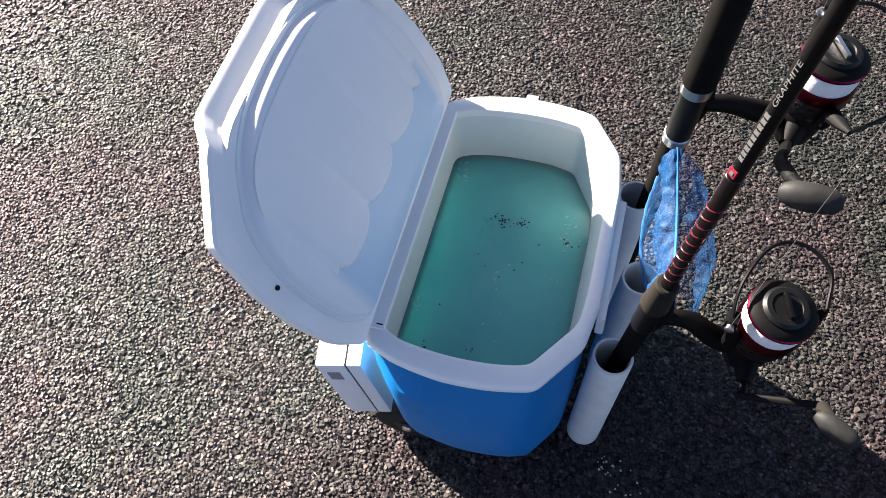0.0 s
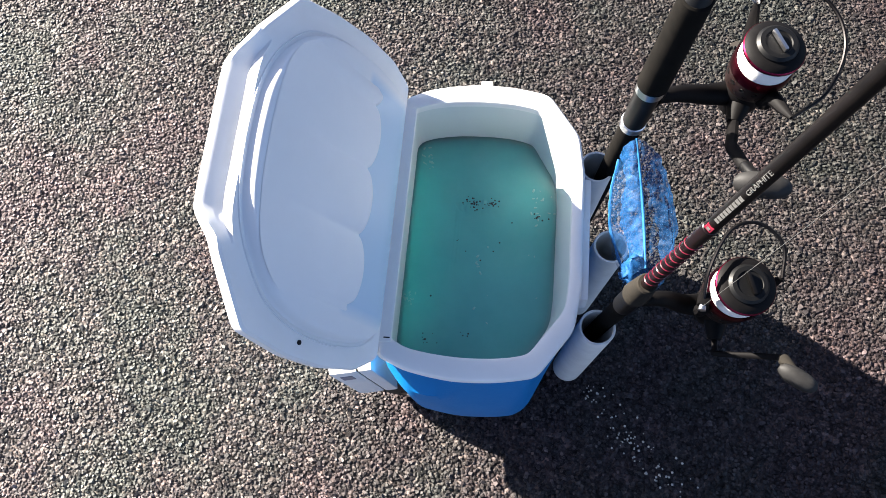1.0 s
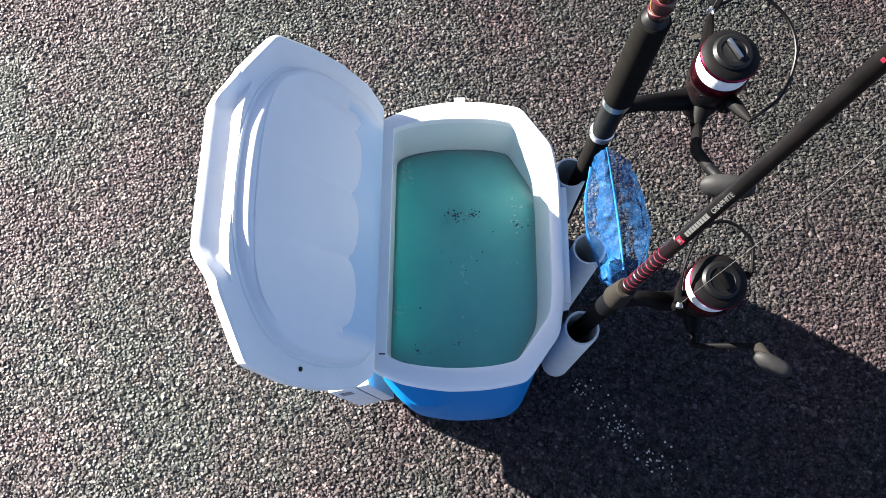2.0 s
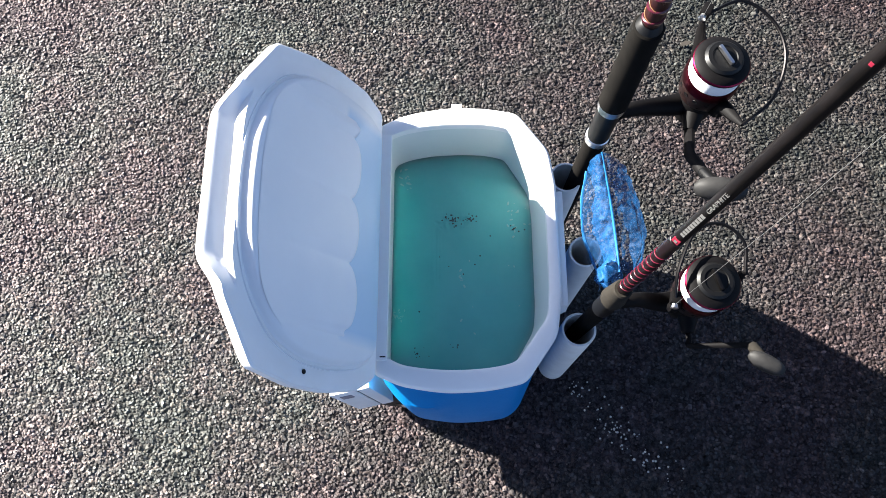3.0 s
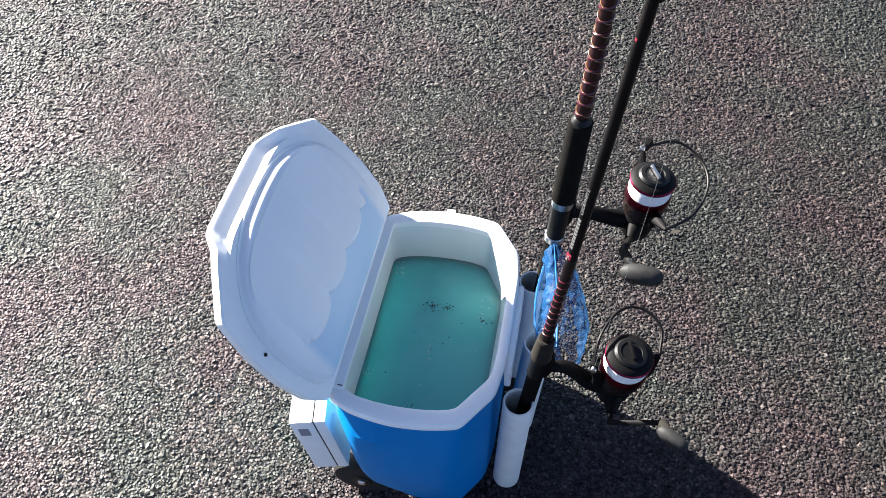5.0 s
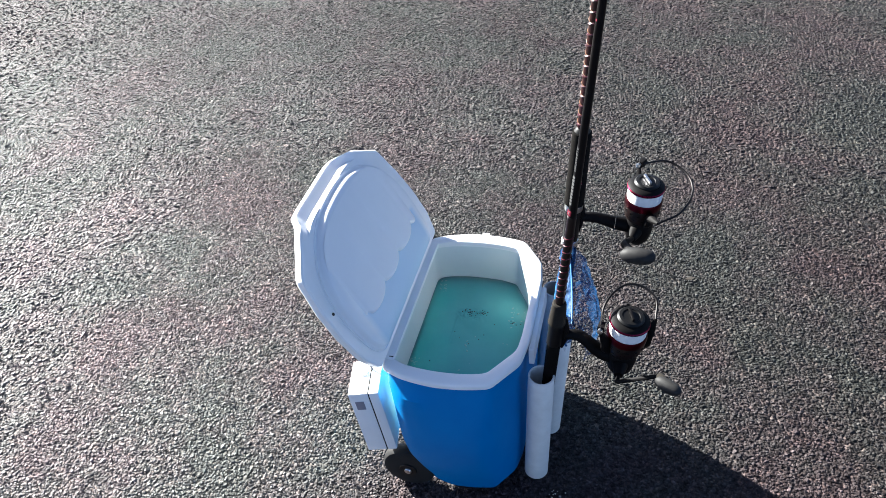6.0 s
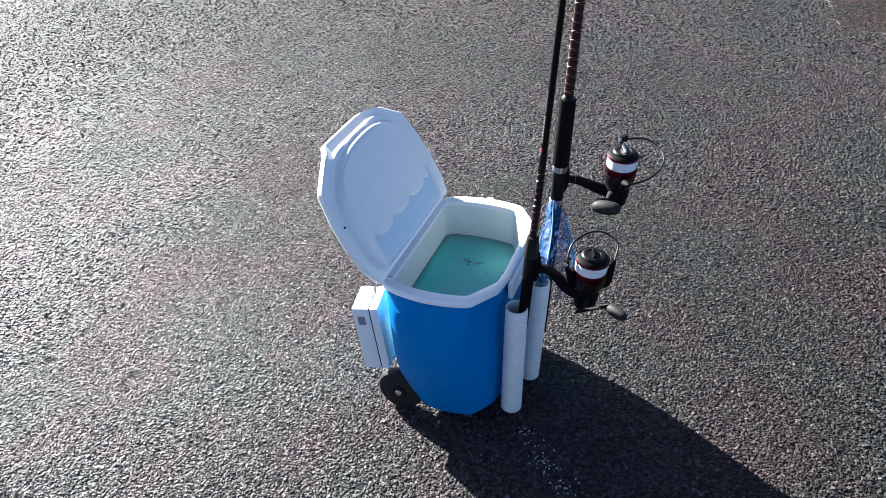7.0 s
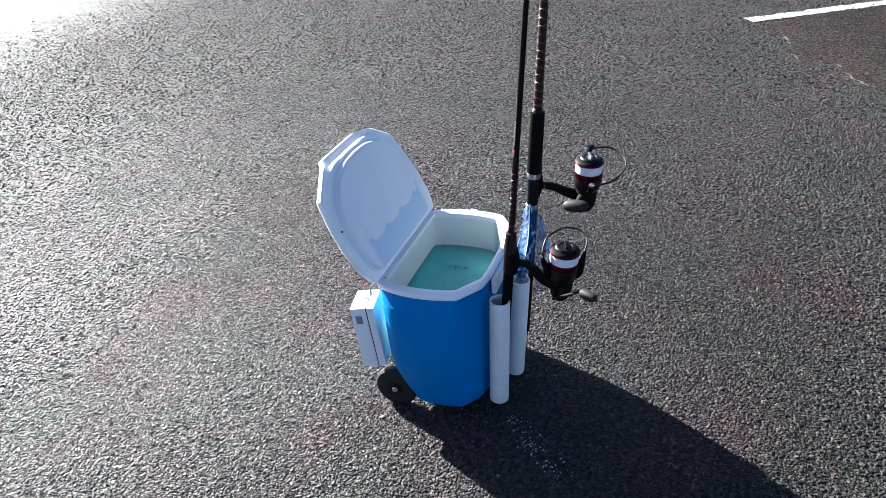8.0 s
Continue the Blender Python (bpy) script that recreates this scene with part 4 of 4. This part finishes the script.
def build_rod_two():
    a, b = R2A, R2B
    rod = thing("fishing_rod", rod_point(a, b, 0.06), "slim black fishing rod with red thread wraps and white print", "fishing rod", "rods in the holders")
    rod_body(rod, a, b, [
        ("butt", 0.06, 0.45, 0.0125, 0.0135, FOAM_GRIP, ""),
        ("reel_seat", 0.445, 0.515, 0.0150, 0.0150, BLACK_PLASTIC, ""),
        ("foregrip", 0.505, 0.562, 0.0172, 0.0135, TAN_GRIP, "dusty tapered foregrip"),
        ("blank", 0.550, 2.05, 0.0080, 0.0034, BLANK, "black tapered blank"),
        ("wrap_sleeve", 0.563, 0.776, 0.0084, 0.0080, WRAP_DARK, "dark red-brown varnished sleeve"),
    ])
    rod_wrap(rod, a, b, 0.575, 0.735, 0.0084, 0.0081, 10, RED_GLINT, "red thread wrap", 0.0010)
    # print on the blank, as plain bars
    axis = (Vector(b) - Vector(a)).normalized()
    face = Vector((-0.55, -0.55, 0.6))
    face = (face - axis * face.dot(axis)).normalized()
    m0 = Matrix.Identity(4)
    side = axis.cross(face)
    for i, v in enumerate((axis, side, face)):
        m0[0][i], m0[1][i], m0[2][i] = v
    m = m0.copy()
    m.translation = rod_point(a, b, 1.1255) + face * 0.0058
    part("red_dot", block(m, 0.0034, 0.0028, 0.0014, 0.0004), RED_PAINT, rod, "small red mark", smooth=False)
    m = m0.copy()
    m.translation = rod_point(a, b, 0.784) + face * 0.0062
    part("logo_patch", block(m, 0.010, 0.0085, 0.0034, 0.0008), RED_PAINT, rod, "small red printed patch", smooth=False)
    m = m0.copy()
    m.translation = rod_point(a, b, 0.784) + face * 0.0080
    part("logo_mark", block(m, 0.0042, 0.0036, 0.0008), WHITE_PRINT, rod, "pale mark on the red patch", smooth=False)
    text_data = bpy.data.curves.new("lettering", "FONT")
    text_data.body, text_data.size, text_data.extrude = "GRAPHITE", 0.010, 0.0002
    text_ob = bpy.data.objects.new("lettering_source", text_data)
    letters = bmesh.new()
    letters.from_mesh(bpy.data.meshes.new_from_object(text_ob))
    bpy.data.objects.remove(text_ob)
    long = max(v.co.x for v in letters.verts)
    fit = Matrix.Diagonal((0.047 / long, 0.66, 1.0, 1.0))
    turn = Matrix.Identity(4)
    for i, v in enumerate((axis, -side, face)):
        turn[0][i], turn[1][i], turn[2][i] = v
    turn.translation = rod_point(a, b, 0.870) + face * 0.0074 + side * 0.0025
    letters.transform(turn @ fit)
    part("lettering", letters, WHITE_PRINT, rod, "pale printed word", smooth=False)
    words = [(0.804 + 0.0068 * k, 0.0042, 0.0050) for k in range(9)]
    for z, long, wide in words:
        m = m0.copy()
        m.translation = rod_point(a, b, z) + face * 0.0066
        part("print_bar", block(m, long, wide, 0.0022), WHITE_PRINT, rod, "pale printed mark", smooth=False)
    g = rod_guide(rod, a, b, 1.195, (1, -0.05, 0), 0.0225)
    tip = rod_point(a, b, 0.7)
    m = reel_pose(rod_point(a, b, 0.475), (0.337, -0.104, 0.52), tip)
    roller = (0.289, -0.132, 0.508)
    build_reel(m, 0.136, 0.064, "black and red spinning reel with white line and folded handle", [
        roller, (0.293, -0.089, 0.535), (0.320, -0.037, 0.537), (0.356, -0.025, 0.534), (0.387, -0.049, 0.525), (0.389, -0.088, 0.509)],
        (0.328, -0.170, 0.412), [(0.403, -0.178, 0.452), (0.418, -0.205, 0.458), (0.85, -0.5, 0.0), 1], roller, 0.0042, DARK_STEEL)
    fishing_line("fishing_line", roller, g)


def fishing_line(name, a, b):
    a, b = Vector(a), Vector(b)
    single(name, sweep([a, a.lerp(b, 0.5) + Vector((0.002, 0, 0)), b], 0.00028, 6), CLEAR_LINE, a, "thin white fishing line from reel to guide", "fishing line", "fishing lines")


build_rod_one()
build_rod_two()


# ---- dip net ----
def build_net():
    net = thing("dip_net", (0.222, 0.01, 0.38), "sheer crumpled blue nylon dip net hung between the rod holders", "net")
    top, low = Vector((0.203, 0.092, 0.528)), Vector((0.228, -0.066, 0.450))

    def hem(u):
        return top.lerp(low, u) + Vector((0.004 * math.sin(3.1 * u), 0, -0.010 * math.sin(math.pi * u)))

    def crumple(p, size):
        w = noise.noise_vector(Vector((p.x * 34, p.y * 30, p.z * 26)))
        v = noise.noise_vector(Vector((p.x * 95, p.y * 80, p.z * 70 + 4.0)))
        return p + (w * 0.005 + v * 0.0045) * size

    def sheet(wide, deep, curl, rows, cols, rough):
        out = []
        for i in range(rows):
            u = i / (rows - 1)
            line = []
            for k in range(cols):
                v = k / (cols - 1)
                a = curl * v
                p = hem(u) + Vector((wide(u) * math.sin(a), -0.010 * v, -deep(u) * (1 - math.cos(a)) - 0.004 * v))
                line.append(crumple(p, rough * min(1.0, 3 * v + 0.1)))
            out.append(line)
        return out

    def edge(wide, deep, curl):
        return [crumple(hem(u) + Vector((wide(u) * math.sin(curl), 0, -deep(u) * (1 - math.cos(curl)))), 0.5) for u in [k / 30 for k in range(31)]]

    def bag_width(u):
        return 0.060 * max(0.0, math.sin(math.pi * (0.10 + 0.82 * u ** 0.9))) ** 0.55

    def bag_depth(u):
        return 0.060 + 0.024 * math.sin(math.pi * u)

    def fold_width(u):
        return -0.034 * max(0.0, math.sin(math.pi * min(1.0, 0.10 + 0.84 * u))) ** 0.7

    # the sheer bag, round like its hoop, hanging outwards from the hem
    bag = part("net_bag", skin(sheet(bag_width, bag_depth, 2.2, 84, 58, 1.0), closed=False), NET_SHEER, net, "fine blue mesh bag", angle=180)
    part("seam", sweep(edge(bag_width, bag_depth, 1.62), [0.0008] * 31, 6), NET_HEM, bag)
    # the side folded back on itself, and its far edge
    folds = part("net_folds", skin(sheet(fold_width, lambda u: 0.070, 1.6, 84, 34, 0.7), closed=False), NET_VEIL, net, "bunched blue mesh folds", angle=180)
    part("seam", sweep(edge(fold_width, lambda u: 0.070, 1.55), [0.0022 + 0.0012 * noise.noise(Vector((k * 0.5, 0, 0))) for k in range(31)], 7), NET_HEM, folds)
    # the flap that hangs from the hem, in close creases
    part("net_gather", skin(sheet(lambda u: -0.017 + 0.005 * math.sin(11 * u), lambda u: 0.030 + 0.040 * u, 1.5, 90, 26, 0.9), closed=False), NET_BLUE, net, "gathered blue mesh creases", angle=180)
    part("net_rim", sweep([hem(k / 24) for k in range(25)], [0.0016 + 0.0010 * math.sin(math.pi * k / 24) for k in range(25)], 8, flat=0.7), NET_HEM, net, "bright blue bound edge")
    rings = []
    for i in range(25):
        a = math.pi * i / 24
        rings.append([crumple(low + Vector((-0.010 + 0.019 * math.sin(a) * math.cos(b), 0.002 + 0.017 * math.sin(a) * math.sin(b), -0.022 + 0.026 * math.cos(a))), 2.4) for b in [2 * math.pi * k / 36 for k in range(36)]])
    part("knot", skin(rings), NET_BLUE, net, "gathered blue mesh knot", angle=180)


build_net()


# ---- car park marks and bits ----
def build_marks():
    a, b, w = Vector((0.785, 4.185, 0)), Vector((3.6, 5.98, 0)), 0.058
    n = 160
    side = Vector((-(b - a).y, (b - a).x, 0)).normalized()
    left, right = [], []
    for k in range(n + 1):
        p = a.lerp(b, k / n)
        left.append(p + side * (w + 0.016 * noise.noise(p * 9) + 0.02 * noise.noise(p * 31)) + Vector((0, 0, 0.005)))
        right.append(p - side * (w + 0.016 * noise.noise(p * 9 + Vector((5, 0, 0))) + 0.02 * noise.noise(p * 31 + Vector((5, 0, 0)))) + Vector((0, 0, 0.005)))
    bm = skin([left, right], closed=False)
    single("bay_line", bm, ROAD_PAINT, a, "worn white painted parking line on asphalt", "road marking", kind="structure", smooth=False, place=on_ground)


build_marks()


def ragged(points, step, size, seed):
    """The open line through the points, broken up unevenly."""
    path = smooth_path(points, step)
    return [p + Vector((noise.noise(p * 7 + Vector((seed, 0, 0))), noise.noise(p * 7 + Vector((0, seed, 0))), 0)) * size for p in path]


def build_patch():
    """A smoother, darker repair beyond the bay line, and the pale cracks along its edge."""
    edge = ragged([(0.86, 4.06, 0), (1.02, 3.72, 0), (1.07, 3.29, 0), (1.27, 3.25, 0), (1.38, 2.95, 0), (2.2, 1.75, 0), (3.6, 0.6, 0)], 8, 0.05, 3.0)
    bm = bmesh.new()
    bm.faces.new([bm.verts.new((p.x, p.y, 0.003)) for p in edge + [Vector((6.5, 0.4, 0)), Vector((6.6, 7.4, 0)), Vector((3.2, 6.2, 0))]])
    bmesh.ops.recalc_face_normals(bm, faces=bm.faces)
    if bm.faces[:][0].normal.z < 0:
        bmesh.ops.reverse_faces(bm, faces=bm.faces)
    single("asphalt_patch", bm, PATCH, (1.6, 2.9, 0), "smoother dark repair patch in the asphalt", "asphalt patch", kind="structure", smooth=False, place=on_ground)
    for n, pts in enumerate((edge[3:17], edge[19:34])):
        fine = []
        for p, q in zip(pts, pts[1:]):
            fine += [p.lerp(q, t) + Vector((noise.noise(p.lerp(q, t) * 40), noise.noise(p.lerp(q, t) * 40 + Vector((9, 0, 0))), 0)) * 0.02 for t in (0, 0.25, 0.5, 0.75)]
        wide = [max(0.0004, 0.022 * noise.noise(p * 11)) for p in fine]
        bm = skin([[p + Vector((w, 0, 0.0042)) for p, w in zip(fine, wide)], [p - Vector((w, 0, -0.0042)) for p, w in zip(fine, wide)]], closed=False)
        single("crack", bm, CRACK, pts[0], "pale jagged crack filled with grit", "crack", "cracks in the asphalt", kind="structure", smooth=False, place=on_ground)


build_patch()


def build_litter():
    for x, y, size, turn in ((-2.570, 0.879, 0.017, 20), (-2.821, 1.917, 0.016, 75), (0.508, 0.633, 0.015, 15), (-2.65, 2.62, 0.015, 40)):
        m = pose(x, y, 0.006, 8, -6, turn)
        outline = [(-1.0, 0.0), (-0.5, 0.32), (0.1, 0.38), (0.7, 0.2), (1.0, 0.0), (0.6, -0.26), (0.0, -0.36), (-0.6, -0.25)]
        top = [m @ Vector((a * size, b * size, 0.002 + 0.004 * abs(b))) for a, b in outline]
        low = [m @ Vector((a * size, b * size, 0.0008 + 0.004 * abs(b))) for a, b in outline]
        single("dead_leaf", skin([low, top], True, True), LEAF_BROWN, (x, y, 0), "small dark dead leaf on the asphalt", "leaf", "leaves on the asphalt", place=on_ground)
    rng = random.Random(11)
    bm = bmesh.new()
    for k in range(95):
        t = rng.random()
        x = 0.200 + 0.165 * t + rng.gauss(0, 0.012 + 0.010 * t)
        y = -0.155 - 0.185 * t + rng.gauss(0, 0.010)
        r = rng.uniform(0.0010, 0.0028)
        lathe([(r * 0.7, 0.0018), (r, 0.0030), (r * 0.4, 0.0030 + r * 0.8)], pose(x, y, 0, rng.uniform(-20, 20), rng.uniform(-20, 20), rng.uniform(0, 360)), 5, bm)
    single("pale_grit", bm, GRIT, (0.3, -0.3, 0), "trail of pale grit beside the cooler", "grit", kind="stuff", smooth=False, place=on_ground)
    # dark specks modelled in place of dark reflections in the ripples
    bm = bmesh.new()
    for cx, cy, spread, count in ((-0.028, 0.078, 0.010, 34), (0.004, 0.080, 0.008, 30), (-0.085, -0.155, 0.014, 9), (-0.020, -0.145, 0.006, 5), (-0.01, -0.005, 0.05, 8), (0.08, 0.06, 0.012, 8)):
        for k in range(count):
            r = rng.uniform(0.0005, 0.0019)
            a, d = rng.uniform(0, 6.28), abs(rng.gauss(0, spread))
            lathe([(r, 0.0), (r * 0.9, r * 0.35), (r * 0.4, r * 0.6)], pose(cx + d * math.cos(a), cy + d * math.sin(a) * 0.7, 0.3026), 7, bm)
    single("reflection_specks", bm, DARK_SPECK, (0, 0, 0.302), "dark specks and bubbles on the water, standing for reflections in its ripples", "specks", kind="stuff", place=afloat)


build_litter()


def build_foam():
    rng = random.Random(23)
    bm = bmesh.new()
    for cx, cy, spread, count in ((0.085, 0.082, 0.020, 16), (-0.108, 0.152, 0.010, 14), (-0.115, -0.090, 0.010, 12), (-0.012, -0.025, 0.006, 6), (0.02, -0.06, 0.05, 8)):
        for k in range(count):
            r = rng.uniform(0.0008, 0.0024)
            m = pose(cx + rng.gauss(0, spread) * 0.6, cy + rng.gauss(0, spread), 0.3026, 0, 0, rng.uniform(0, 180)) @ Matrix.Diagonal((1.6, 0.8, 1, 1))
            lathe([(r, 0.0), (r * 0.9, r * 0.2), (r * 0.3, r * 0.35)], m, 7, bm)
    single("foam_flecks", bm, FOAM_FLECK, (0, 0, 0.302), "pale foam flecks on the green water", "foam", kind="stuff", place=afloat)


build_foam()
